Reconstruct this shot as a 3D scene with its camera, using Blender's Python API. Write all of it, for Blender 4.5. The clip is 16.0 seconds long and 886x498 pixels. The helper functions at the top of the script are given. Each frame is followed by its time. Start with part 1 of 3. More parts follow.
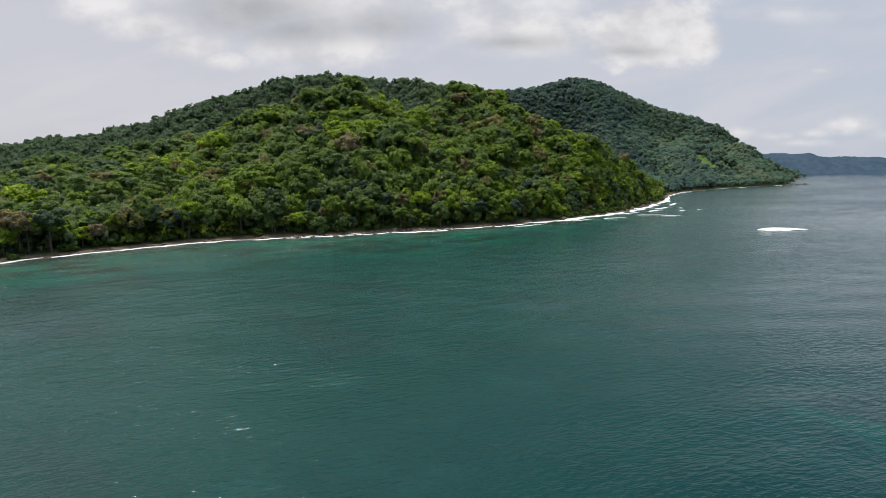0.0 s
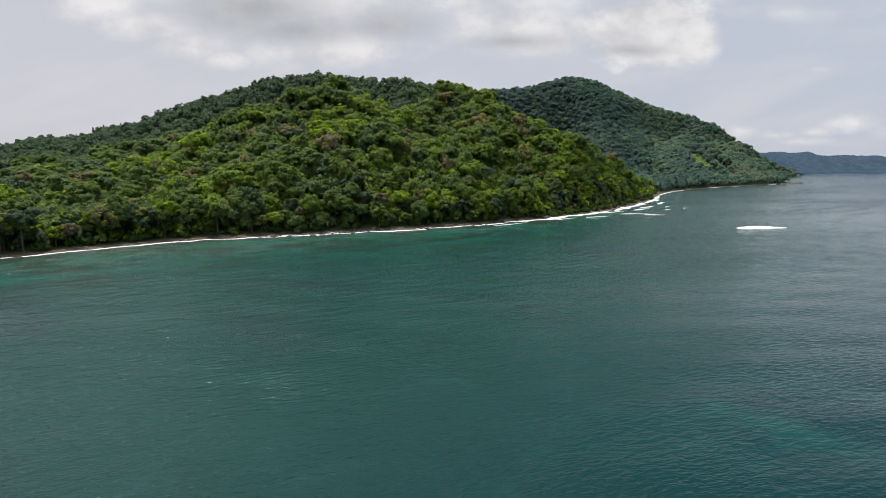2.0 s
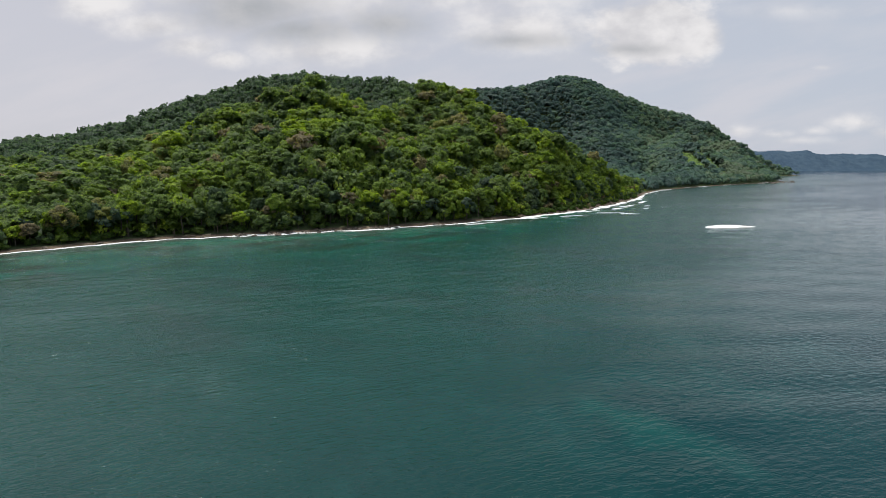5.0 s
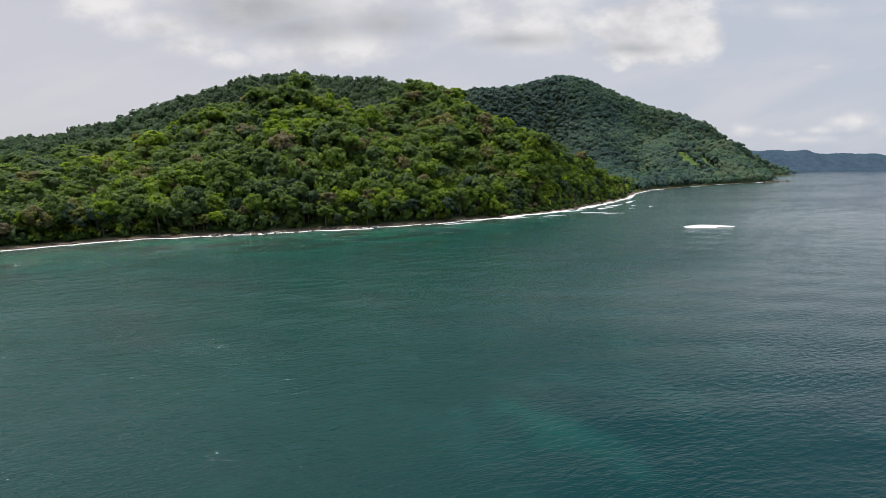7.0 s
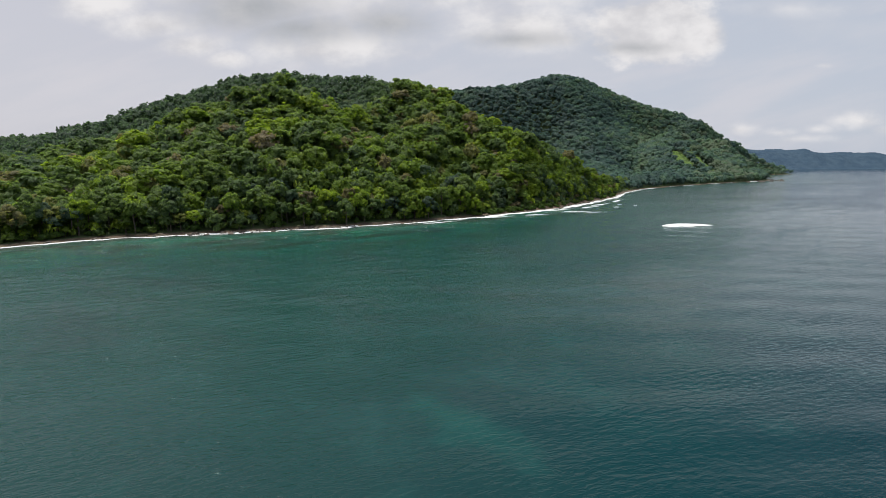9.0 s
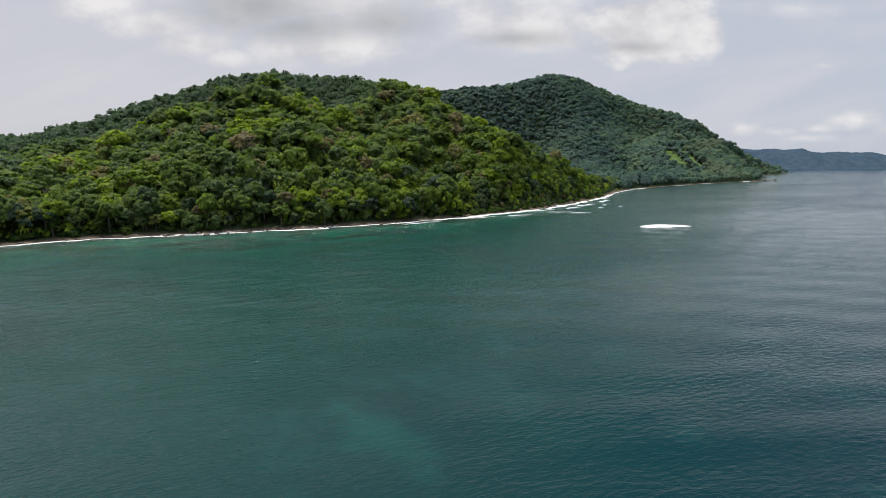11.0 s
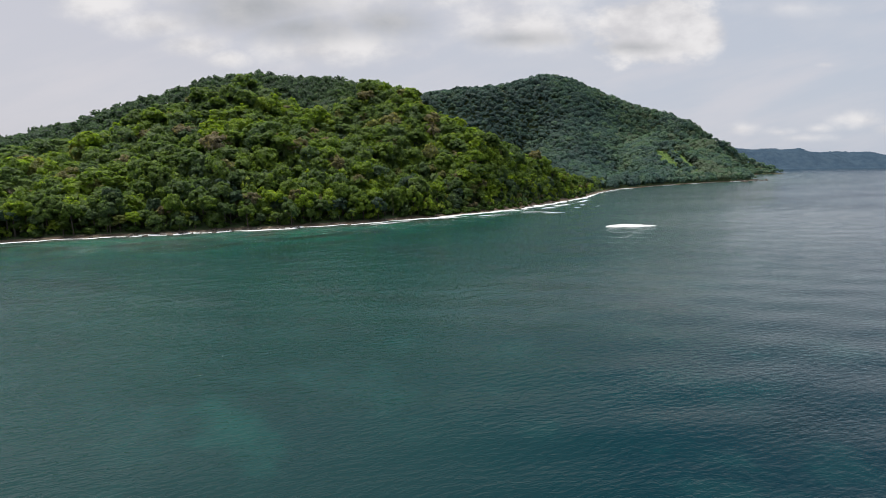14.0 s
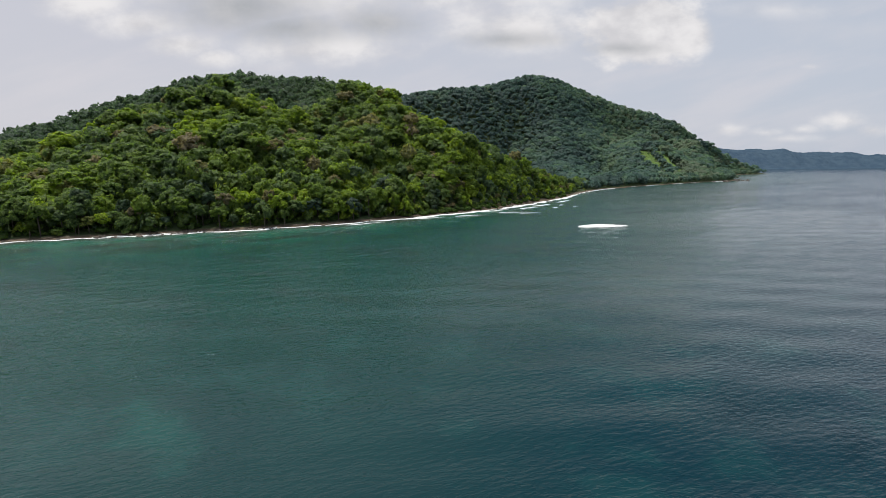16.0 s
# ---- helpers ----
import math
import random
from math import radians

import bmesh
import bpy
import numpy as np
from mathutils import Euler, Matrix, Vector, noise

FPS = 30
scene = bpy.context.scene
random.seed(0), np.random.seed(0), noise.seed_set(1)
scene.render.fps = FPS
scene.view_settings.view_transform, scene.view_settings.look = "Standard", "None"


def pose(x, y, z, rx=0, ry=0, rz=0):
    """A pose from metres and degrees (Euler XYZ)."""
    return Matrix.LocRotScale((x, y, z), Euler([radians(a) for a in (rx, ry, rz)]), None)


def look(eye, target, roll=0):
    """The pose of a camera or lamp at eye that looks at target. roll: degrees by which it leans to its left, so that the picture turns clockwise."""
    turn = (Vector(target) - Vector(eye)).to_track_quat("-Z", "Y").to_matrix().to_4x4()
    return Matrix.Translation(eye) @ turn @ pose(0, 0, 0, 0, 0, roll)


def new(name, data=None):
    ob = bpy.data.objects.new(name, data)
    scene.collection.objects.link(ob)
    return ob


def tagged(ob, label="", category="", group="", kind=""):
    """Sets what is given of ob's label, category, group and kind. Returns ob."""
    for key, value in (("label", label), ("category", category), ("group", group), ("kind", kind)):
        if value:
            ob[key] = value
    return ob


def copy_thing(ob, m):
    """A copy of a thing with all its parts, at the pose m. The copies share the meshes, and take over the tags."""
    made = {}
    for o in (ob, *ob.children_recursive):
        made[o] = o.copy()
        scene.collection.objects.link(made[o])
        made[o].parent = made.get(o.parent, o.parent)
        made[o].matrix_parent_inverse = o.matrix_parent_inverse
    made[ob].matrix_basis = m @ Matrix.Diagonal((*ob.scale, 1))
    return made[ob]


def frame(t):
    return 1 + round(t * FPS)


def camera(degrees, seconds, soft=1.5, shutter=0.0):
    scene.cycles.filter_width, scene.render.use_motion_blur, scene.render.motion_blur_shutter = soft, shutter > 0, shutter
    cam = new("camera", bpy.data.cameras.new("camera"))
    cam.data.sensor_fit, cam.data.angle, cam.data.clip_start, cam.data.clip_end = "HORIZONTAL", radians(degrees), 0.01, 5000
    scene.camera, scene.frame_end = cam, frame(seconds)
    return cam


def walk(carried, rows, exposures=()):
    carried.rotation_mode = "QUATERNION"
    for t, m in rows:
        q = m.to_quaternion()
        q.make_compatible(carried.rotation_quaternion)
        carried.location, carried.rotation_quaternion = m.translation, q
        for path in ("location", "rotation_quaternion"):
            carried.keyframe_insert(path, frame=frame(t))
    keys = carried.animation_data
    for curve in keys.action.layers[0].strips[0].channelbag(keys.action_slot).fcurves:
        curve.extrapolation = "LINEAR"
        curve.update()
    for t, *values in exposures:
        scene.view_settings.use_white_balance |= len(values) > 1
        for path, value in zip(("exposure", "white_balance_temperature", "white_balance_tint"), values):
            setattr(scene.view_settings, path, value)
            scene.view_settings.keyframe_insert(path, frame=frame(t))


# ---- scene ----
cam = camera(82.8, 16.0, soft=0.75)
METRES, EYE, TILT, LEAN, TURN = 140.0, 50.5, -9.3, 0.0, 0.0
ROWS = [
    (0.0, 0.0, 0.0, 0.0, 0.0, 0.0, -0.0),
    (0.5, 0.0314, -0.0012, -0.0013, 0.04, -0.01, 0.02),
    (1.0, 0.0627, -0.002, -0.0017, 0.07, -0.01, 0.02),
    (1.5, 0.0944, -0.0028, -0.0028, 0.09, -0.03, 0.06),
    (2.0, 0.1256, -0.0042, -0.0031, 0.08, -0.06, 0.09),
    (2.5, 0.1569, -0.0062, -0.0033, 0.1, -0.09, 0.12),
    (3.0, 0.1882, -0.0067, -0.0037, 0.12, -0.1, 0.13),
    (3.5, 0.2199, -0.0079, -0.0036, 0.13, -0.13, 0.14),
    (4.0, 0.2511, -0.0091, -0.004, 0.14, -0.13, 0.15),
    (6.5, 0.4105, -0.0082, -0.0009, 0.29, -0.21, 0.13),
    (7.0, 0.4425, -0.0082, -0.0018, 0.3, -0.21, 0.14),
    (7.5, 0.4746, -0.0094, -0.0025, 0.3, -0.22, 0.15),
    (8.0, 0.507, -0.0096, -0.0037, 0.32, -0.23, 0.18),
    (8.5, 0.5395, -0.0113, -0.0045, 0.34, -0.25, 0.19),
    (9.0, 0.5715, -0.0121, -0.0052, 0.37, -0.27, 0.19),
    (11.5, 0.7287, -0.009, 0.004, 0.3, -0.35, 0.16),
    (12.0, 0.7632, -0.0102, 0.0032, 0.34, -0.35, 0.17),
    (12.5, 0.797, -0.0129, 0.0027, 0.34, -0.34, 0.19),
    (13.0, 0.8311, -0.0146, 0.002, 0.36, -0.34, 0.21),
    (13.5, 0.8648, -0.0172, 0.0014, 0.39, -0.33, 0.23),
    (14.0, 0.8985, -0.018, 0.0002, 0.41, -0.31, 0.25),
    (14.5, 0.9318, -0.0184, -0.0004, 0.4, -0.31, 0.25),
    (15.0, 0.9612, -0.0192, -0.0009, 0.19, -0.3, 0.3),
    (15.5, 0.9829, -0.0231, -0.0006, -0.29, -0.31, 0.37),
    (16.0, 0.9981, -0.0261, -0.0, -0.65, -0.27, 0.45),
]
walk(cam, [(t, pose(0, 0, EYE, TILT, LEAN, TURN) @ pose(METRES * x, METRES * y, METRES * z, 90 + pitch, roll, yaw)) for t, x, y, z, yaw, pitch, roll in ROWS])

# banks of cloud in the sky ahead: across, up, half widths, softness, raggedness
CLOUDS_LIT = [
    (-0.088, 0.337, 0.734, 0.087, 0.95),
    (-0.648, 0.299, 0.127, 0.047, 0.95),
    (-0.546, 0.262, 0.149, 0.036, 0.95),
    (-0.475, 0.225, 0.096, 0.034, 0.95),
    (-0.412, 0.201, 0.064, 0.024, 0.95),
    (-0.218, 0.217, 0.246, 0.042, 0.95),
    (0.155, 0.252, 0.213, 0.060, 0.95),
    (0.390, 0.247, 0.149, 0.078, 0.4),
    (0.481, 0.237, 0.064, 0.055, 0.6),
    (0.572, 0.064, 0.046, 0.016, 1.5, 1.5),
    (0.646, 0.057, 0.048, 0.013, 1.6, 1.5),
    (0.720, 0.064, 0.037, 0.011, 1.7, 1.5),
    (0.795, 0.079, 0.066, 0.023, 1.3, 1.4),
    (0.855, 0.060, 0.055, 0.019, 1.5, 1.4),
    (0.717, 0.181, 0.024, 0.007, 1.8, 1.2),
    (0.652, 0.282, 0.212, 0.022, 2.2, 0.9),
    (0.930, 0.082, 0.060, 0.024, 1.5, 1.4),
    (0.690, 0.046, 0.090, 0.012, 1.8, 1.2),
]
CLOUDS_THIN = [
    (0.250, 0.200, 0.420, 0.090, 1.6, 1.0),
    (-0.500, 0.150, 0.500, 0.070, 1.8, 0.9),
    (0.800, 0.250, 0.260, 0.040, 1.8, 1.3),
    (0.780, 0.095, 0.300, 0.050, 1.8, 1.1),
]
CLOUDS_GREY = [
    (-0.363, 0.292, 0.211, 0.071, 1.0, 0.9),
    (-0.270, 0.252, 0.181, 0.044, 1.1, 0.9),
    (-0.110, 0.262, 0.138, 0.048, 1.2, 0.9),
    (0.145, 0.232, 0.149, 0.024, 1.2, 0.8),
    (0.360, 0.215, 0.118, 0.020, 1.3, 0.8),
    (-0.025, 0.376, 0.625, 0.069, 1.0, 0.7),
]
# colours of the water from the shore outwards
SEA_COLOURS = [(0.0, (0.013, 0.048, 0.031)), (0.04, (0.002, 0.086, 0.048)), (0.11, (0.002, 0.066, 0.044)), (0.20, (0.003, 0.050, 0.039)), (0.45, (0.003, 0.040, 0.035)), (0.58, (0.003, 0.032, 0.031)), (0.72, (0.002, 0.022, 0.027)), (0.86, (0.001, 0.013, 0.023)), (1.0, (0.001, 0.008, 0.017))]


# ---- world, sun ----
SUN_EL, SUN_AZ = 75.0, 55.0          # height of the sun; degrees to the left (+) or right (-) of the way the camera looks
sun_way = Vector((-math.sin(radians(SUN_AZ)) * math.cos(radians(SUN_EL)), math.cos(radians(SUN_AZ)) * math.cos(radians(SUN_EL)), math.sin(radians(SUN_EL))))
sun = new("sun", bpy.data.lights.new("sun", "SUN"))
sun.data.energy, sun.data.angle, sun.data.color = 3.5, radians(1.5), (1.0, 0.95, 0.86)
sun.matrix_world = look(sun_way * 900, (0, 0, 0))


class Nodes:
    """Short hand for building a node tree."""

    def __init__(self, tree):
        self.tree = tree
        tree.nodes.clear()

    def add(self, kind, inputs=None, **props):
        n = self.tree.nodes.new(kind)
        if "operation" in props:
            n.operation, n.use_clamp = props["operation"], props["use_clamp"]
        if "data_type" in props:
            n.data_type, n.blend_type = props["data_type"], props["blend_type"]
        if "interpolation_type" in props:
            n.interpolation_type = props["interpolation_type"]
        if "attribute_name" in props:
            n.attribute_name = props["attribute_name"]
        for k, v in (inputs or {}).items():
            if isinstance(v, bpy.types.NodeSocket):
                self.tree.links.new(v, n.inputs[k])
            else:
                n.inputs[k].default_value = v
        return n

    def math(self, op, a, b=0.0, c=0.0, clamp=False):
        return self.add("ShaderNodeMath", {0: a, 1: b, 2: c}, operation=op, use_clamp=clamp).outputs[0]

    def mix(self, f, a, b, blend="MIX"):
        n = self.add("ShaderNodeMix", {0: f, 6: a, 7: b}, data_type="RGBA", blend_type=blend)
        return n.outputs[2]

    def ramp(self, f, stops, interpolation="LINEAR"):
        n = self.add("ShaderNodeValToRGB", {0: f})
        e = n.color_ramp.elements
        n.color_ramp.interpolation = interpolation
        while len(e) > 1:
            e.remove(e[-1])
        for i, (p, c) in enumerate(stops):
            s = e[0] if i == 0 else e.new(p)
            s.position = p
            s.color = (*c, 1) if len(c) == 3 else c
        return n.outputs[0]

    def step(self, x, a, b):
        return self.add("ShaderNodeMapRange", {0: x, 1: a, 2: b, 3: 0.0, 4: 1.0}, interpolation_type="SMOOTHSTEP").outputs[0]

    def noise(self, vector, scale, detail=4.0, rough=0.5):
        return self.add("ShaderNodeTexNoise", {"Vector": vector, "Scale": scale, "Detail": detail, "Roughness": rough}).outputs[0]

    def mapped(self, vector, scale=(1, 1, 1), turn=(0, 0, 0), loc=(0, 0, 0)):
        """Turns the coordinates first, then stretches them."""
        v = self.add("ShaderNodeMapping", {"Vector": vector, "Rotation": turn, "Location": loc}).outputs[0]
        return self.add("ShaderNodeMapping", {"Vector": v, "Scale": scale}).outputs[0]


world = bpy.data.worlds.new("sky")
scene.world = world
world.use_nodes = True
w = Nodes(world.node_tree)
sky = w.add("ShaderNodeTexSky")
sky.sky_type, sky.sun_disc, sky.dust_density = "NISHITA", False, 2.0
sky.sun_elevation, sky.sun_rotation = radians(SUN_EL), radians(-SUN_AZ)
way = w.add("ShaderNodeTexCoord").outputs["Generated"]
sep = w.add("ShaderNodeSeparateXYZ", {0: way})
dx, dy, dz = sep.outputs
ahead = w.math("MAXIMUM", dy, 0.05)
u, v = w.math("DIVIDE", dx, ahead), w.math("DIVIDE", dz, ahead)     # the sky ahead, laid on a plane
flat = w.add("ShaderNodeCombineXYZ", {0: u, 1: v}).outputs[0]
rough_edge = w.noise(w.mapped(flat, (1, 1.5, 1)), 7.0, 7.0, 0.56)
fine_edge = w.noise(w.mapped(flat, (1, 1.6, 1), loc=(3, 1, 0)), 24.0, 5.0, 0.55)
wisp = w.noise(w.mapped(flat, (0.7, 3.2, 1), turn=(0, 0, -0.25)), 3.5, 5.0, 0.55)
ragged = w.math("ADD", w.math("MULTIPLY_ADD", rough_edge, 1.3, -0.65), w.math("MULTIPLY_ADD", fine_edge, 0.45, -0.22))


def cloud(cu, cv, ru, rv, softness, edge=1.0):
    """How thick a bank of cloud round (cu, cv) is."""
    a = w.math("DIVIDE", w.math("SUBTRACT", u, cu), ru)
    b = w.math("DIVIDE", w.math("SUBTRACT", v, cv), rv)
    d = w.math("SQRT", w.math("ADD", w.math("MULTIPLY", a, a), w.math("MULTIPLY", b, b)))
    return w.step(w.math("MULTIPLY_ADD", ragged, edge, w.math("SUBTRACT", 1.0, d)), 0.0, softness)


def thickest(banks):
    m = banks[0]
    for b in banks[1:]:
        m = w.math("MAXIMUM", m, b)
    return m


lit = thickest([cloud(*c) for c in CLOUDS_LIT])
thin = thickest([cloud(*c) for c in CLOUDS_THIN])
grey = thickest([cloud(*c) for c in CLOUDS_GREY])
elev = w.math("MAXIMUM", dz, 0.0)
clear = w.mix(1.0, sky.outputs[0], (0.085, 0.085, 0.085, 1), "MULTIPLY")
haze = w.mix(w.step(u, -0.9, 0.9), (0.625, 0.625, 0.685, 1), (0.55, 0.595, 0.685, 1))
middle = w.mix(w.step(dx, -0.45, 0.45), (0.63, 0.67, 0.73, 1), (0.08, 0.18, 0.37, 1))        # clearer and bluer over the open sea
haze = w.mix(w.step(elev, 0.29, 0.5), haze, middle)
haze = w.mix(w.step(elev, 0.66, 1.0), haze, (1.9, 1.9, 1.92, 1))      # bright haze overhead, round the high sun
veil = w.mix(w.math("MULTIPLY_ADD", w.step(elev, 0.05, 0.9), -0.1, 0.90), clear, haze)
veil = w.mix(w.math("MULTIPLY", w.step(wisp, 0.42, 0.72), 0.5), veil, (0.68, 0.66, 0.70, 1))
body = w.mix(w.step(rough_edge, 0.35, 0.62), (0.64, 0.63, 0.65, 1), (0.86, 0.84, 0.84, 1))
veil = w.mix(w.math("MULTIPLY", thin, 0.5), veil, (0.645, 0.645, 0.69, 1))
veil = w.mix(w.math("MULTIPLY", lit, 0.9), veil, body)
dark = w.mix(w.step(rough_edge, 0.3, 0.7), (0.37, 0.39, 0.415, 1), (0.54, 0.54, 0.56, 1))
veil = w.mix(w.math("MULTIPLY", grey, 0.92), veil, dark)
back = w.add("ShaderNodeBackground", {"Color": veil, "Strength": 1.0})
w.add("ShaderNodeOutputWorld", {0: back.outputs[0]})


# ---- materials ----
def material(name):
    m = bpy.data.materials.new(name)
    m.use_nodes = True
    return m, Nodes(m.node_tree)


# the dark bluish end also carries the cloud shade painted on the ridges
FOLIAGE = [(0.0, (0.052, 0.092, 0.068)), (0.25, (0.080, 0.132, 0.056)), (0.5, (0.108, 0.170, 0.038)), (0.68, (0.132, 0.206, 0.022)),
           (0.86, (0.196, 0.280, 0.022)), (0.91, (0.155, 0.165, 0.056)), (0.95, (0.160, 0.150, 0.078)), (1.0, (0.195, 0.170, 0.110))]


def leaves(name, own, colours=FOLIAGE, through_leaf=0.5, grain=1.3, glow=(1.5, 1.6, 0.75, 1), uneven=1.0, wax=0.3):
    """Foliage. own: each tree is an object; else the tint is stored on the mesh, tree by tree."""
    m, n = material(name)
    if own:
        tint = n.add("ShaderNodeObjectInfo").outputs["Random"]
    else:
        tint = n.add("ShaderNodeAttribute", attribute_name="tint").outputs["Fac"]
    leaf = n.add("ShaderNodeNewGeometry").outputs["Random Per Island"]
    base = n.ramp(tint, colours)
    base = n.mix(0.75 * uneven, base, n.ramp(leaf, [(0.0, (0.62, 0.65, 0.68)), (0.5, (0.98, 0.98, 0.98)), (1.0, (1.6, 1.52, 1.2))]), "MULTIPLY")
    place = n.add("ShaderNodeNewGeometry").outputs["Position"]
    twig = n.noise(place, grain, 3.0, 0.65)
    base = n.mix(uneven, base, n.ramp(n.step(twig, 0.32, 0.68), [(0.0, (0.62, 0.65, 0.68)), (0.55, (1.0, 1.0, 1.0)), (1.0, (1.55, 1.48, 1.3))]), "MULTIPLY")
    turned = n.add("ShaderNodeVectorTransform", {0: n.add("ShaderNodeAttribute", attribute_name="out").outputs["Vector"]})      # outwards from the bough
    turned.vector_type, turned.convert_from, turned.convert_to = "NORMAL", "OBJECT", "WORLD"
    facet = n.add("ShaderNodeVectorMath", {0: n.add("ShaderNodeNewGeometry").outputs["Normal"], 1: (0.35 * uneven,) * 3})
    facet.operation = "MULTIPLY"
    soft = n.add("ShaderNodeVectorMath", {0: n.add("ShaderNodeVectorMath", {0: turned.outputs[0], 1: facet.outputs[0]}).outputs[0]})
    soft.operation = "NORMALIZE"
    tilt = n.add("ShaderNodeBump", {"Strength": 0.7 * uneven, "Distance": 0.9 / grain, "Height": twig, "Normal": soft.outputs[0]}).outputs[0]
    d = n.add("ShaderNodeBsdfPrincipled", {"Base Color": base, "Roughness": 0.6, "Specular IOR Level": wax, "Normal": tilt})
    t = n.add("ShaderNodeBsdfTranslucent", {"Color": n.mix(1.0, base, glow, "MULTIPLY")})
    s = n.add("ShaderNodeMixShader", {0: through_leaf, 1: d.outputs[0], 2: t.outputs[0]})
    n.add("ShaderNodeOutputMaterial", {0: s.outputs[0]})
    return m


# distance haze is painted into these bluer leaf colours
HAZY_FOLIAGE = [(0.0, (0.048, 0.092, 0.088)), (0.3, (0.060, 0.112, 0.098)), (0.6, (0.080, 0.142, 0.104)), (0.85, (0.106, 0.178, 0.106)), (1.0, (0.125, 0.168, 0.116))]
mat_tree_leaf = leaves("tree_leaf", True)
mat_forest_leaf = leaves("forest_leaf", False)
mat_hazy_leaf = leaves("hazy_forest_leaf", False, HAZY_FOLIAGE, 0.42, 0.45, (1.45, 1.6, 1.2, 1), 0.28, 0.3)
mat_shrub = leaves("shrub_leaf", True, [(0.0, (0.040, 0.085, 0.016)), (0.6, (0.065, 0.125, 0.020)), (1.0, (0.085, 0.135, 0.026))])
mat_palm = leaves("palm_leaf", True, [(0.0, (0.045, 0.090, 0.020)), (1.0, (0.085, 0.130, 0.030))])


def plain(name, dark_colour, light_colour, scale, rough=0.85, bump=0.3, detail=6.0):
    m, n = material(name)
    place = n.add("ShaderNodeNewGeometry").outputs["Position"]
    a, b = n.noise(place, scale, detail, 0.6), n.noise(place, scale * 7.3, 4.0, 0.6)
    f = n.step(n.math("MULTIPLY_ADD", b, 0.4, n.math("MULTIPLY", a, 0.6)), 0.3, 0.7)
    rnd = n.add("ShaderNodeObjectInfo").outputs["Random"]
    base = n.mix(f, (*dark_colour, 1), (*light_colour, 1))
    base = n.mix(0.5, base, n.ramp(rnd, [(0.0, (0.6, 0.6, 0.6)), (1.0, (1.35, 1.3, 1.25))]), "MULTIPLY")
    bmp = n.add("ShaderNodeBump", {"Strength": bump, "Distance": 0.3, "Height": b})
    s = n.add("ShaderNodeBsdfPrincipled", {"Base Color": base, "Roughness": rough, "Normal": bmp.outputs[0], "Specular IOR Level": 0.3})
    n.add("ShaderNodeOutputMaterial", {0: s.outputs[0]})
    return m


mat_bark = plain("bark", (0.045, 0.036, 0.027), (0.125, 0.105, 0.08), 0.8)
mat_drift = plain("driftwood", (0.16, 0.12, 0.085), (0.36, 0.30, 0.24), 1.2)
mat_rock = plain("rock", (0.035, 0.03, 0.027), (0.16, 0.135, 0.11), 0.5, 0.7, 0.8)
mat_grass = plain("hill_grass", (0.095, 0.175, 0.045), (0.15, 0.235, 0.06), 0.05, 0.9)

# the land: dark leaf litter above, sand and shingle along the water
mat_land, n = material("land")
place = n.add("ShaderNodeNewGeometry").outputs["Position"]
shore = n.add("ShaderNodeAttribute", attribute_name="shore").outputs["Fac"]
big, small = n.noise(place, 0.09, 5.0, 0.6), n.noise(place, 0.9, 5.0, 0.6)
sand = n.mix(n.step(small, 0.35, 0.65), (0.070, 0.052, 0.036, 1), (0.20, 0.155, 0.110, 1))
sand = n.mix(n.step(big, 0.45, 0.6), sand, (0.10, 0.075, 0.055, 1))
litter = n.mix(small, (0.040, 0.062, 0.026, 1), (0.070, 0.098, 0.036, 1))
f = n.step(n.math("MULTIPLY_ADD", big, 7.0, shore), 11.5, 15.0)
s = n.add("ShaderNodeBsdfPrincipled", {"Base Color": n.mix(f, sand, litter), "Roughness": 0.9, "Specular IOR Level": 0.2,
          "Normal": n.add("ShaderNodeBump", {"Strength": 0.6, "Distance": 0.5, "Height": small}).outputs[0]})
n.add("ShaderNodeOutputMaterial", {0: s.outputs[0]})

# the sea: clear green water over sand and reef near the shore, blue-green deep water outside
mat_sea, n = material("sea_water")
place = n.add("ShaderNodeNewGeometry").outputs["Position"]
off = n.add("ShaderNodeAttribute", attribute_name="offshore").outputs["Fac"]
reef = n.noise(n.mapped(place, (0.7, 1.3, 1), turn=(0, 0, 0.5)), 0.017, 6.0, 0.6)
spot = n.noise(place, 0.05, 5.0, 0.6)
bank = n.add("ShaderNodeSeparateXYZ", {0: n.mapped(place, (1, 1, 1), turn=(0, 0, radians(48)), loc=(10.5, -122.0, 0))}).outputs     # a sandy strip of the sea bed
off_r = n.math("MULTIPLY_ADD", reef, 120.0, n.math("SUBTRACT", off, 60.0))
base = n.ramp(n.math("DIVIDE", off_r, 560.0, clamp=True), SEA_COLOURS)
base = n.mix(n.math("MULTIPLY", n.step(reef, 0.50, 0.64), n.math("MULTIPLY_ADD", n.step(off, 220, 380), -0.5, 0.5)), base, (0.011, 0.032, 0.032, 1))
weed = n.noise(n.mapped(place, (0.55, 1.2, 1), turn=(0, 0, radians(-30))), 0.028, 5.0, 0.62)
shallow = n.math("SUBTRACT", 1.0, n.step(off, 50, 150))
base = n.mix(n.math("MULTIPLY", shallow, n.step(weed, 0.53, 0.66)), base, (0.004, 0.080, 0.052, 1))
base = n.mix(n.math("MULTIPLY", shallow, n.step(weed, 0.52, 0.40)), base, (0.006, 0.026, 0.014, 1))
base = n.mix(n.math("MULTIPLY", n.step(spot, 0.50, 0.70), n.math("MULTIPLY_ADD", n.step(off, 60, 420), -0.25, 0.6)), base, (0.008, 0.055, 0.052, 1))
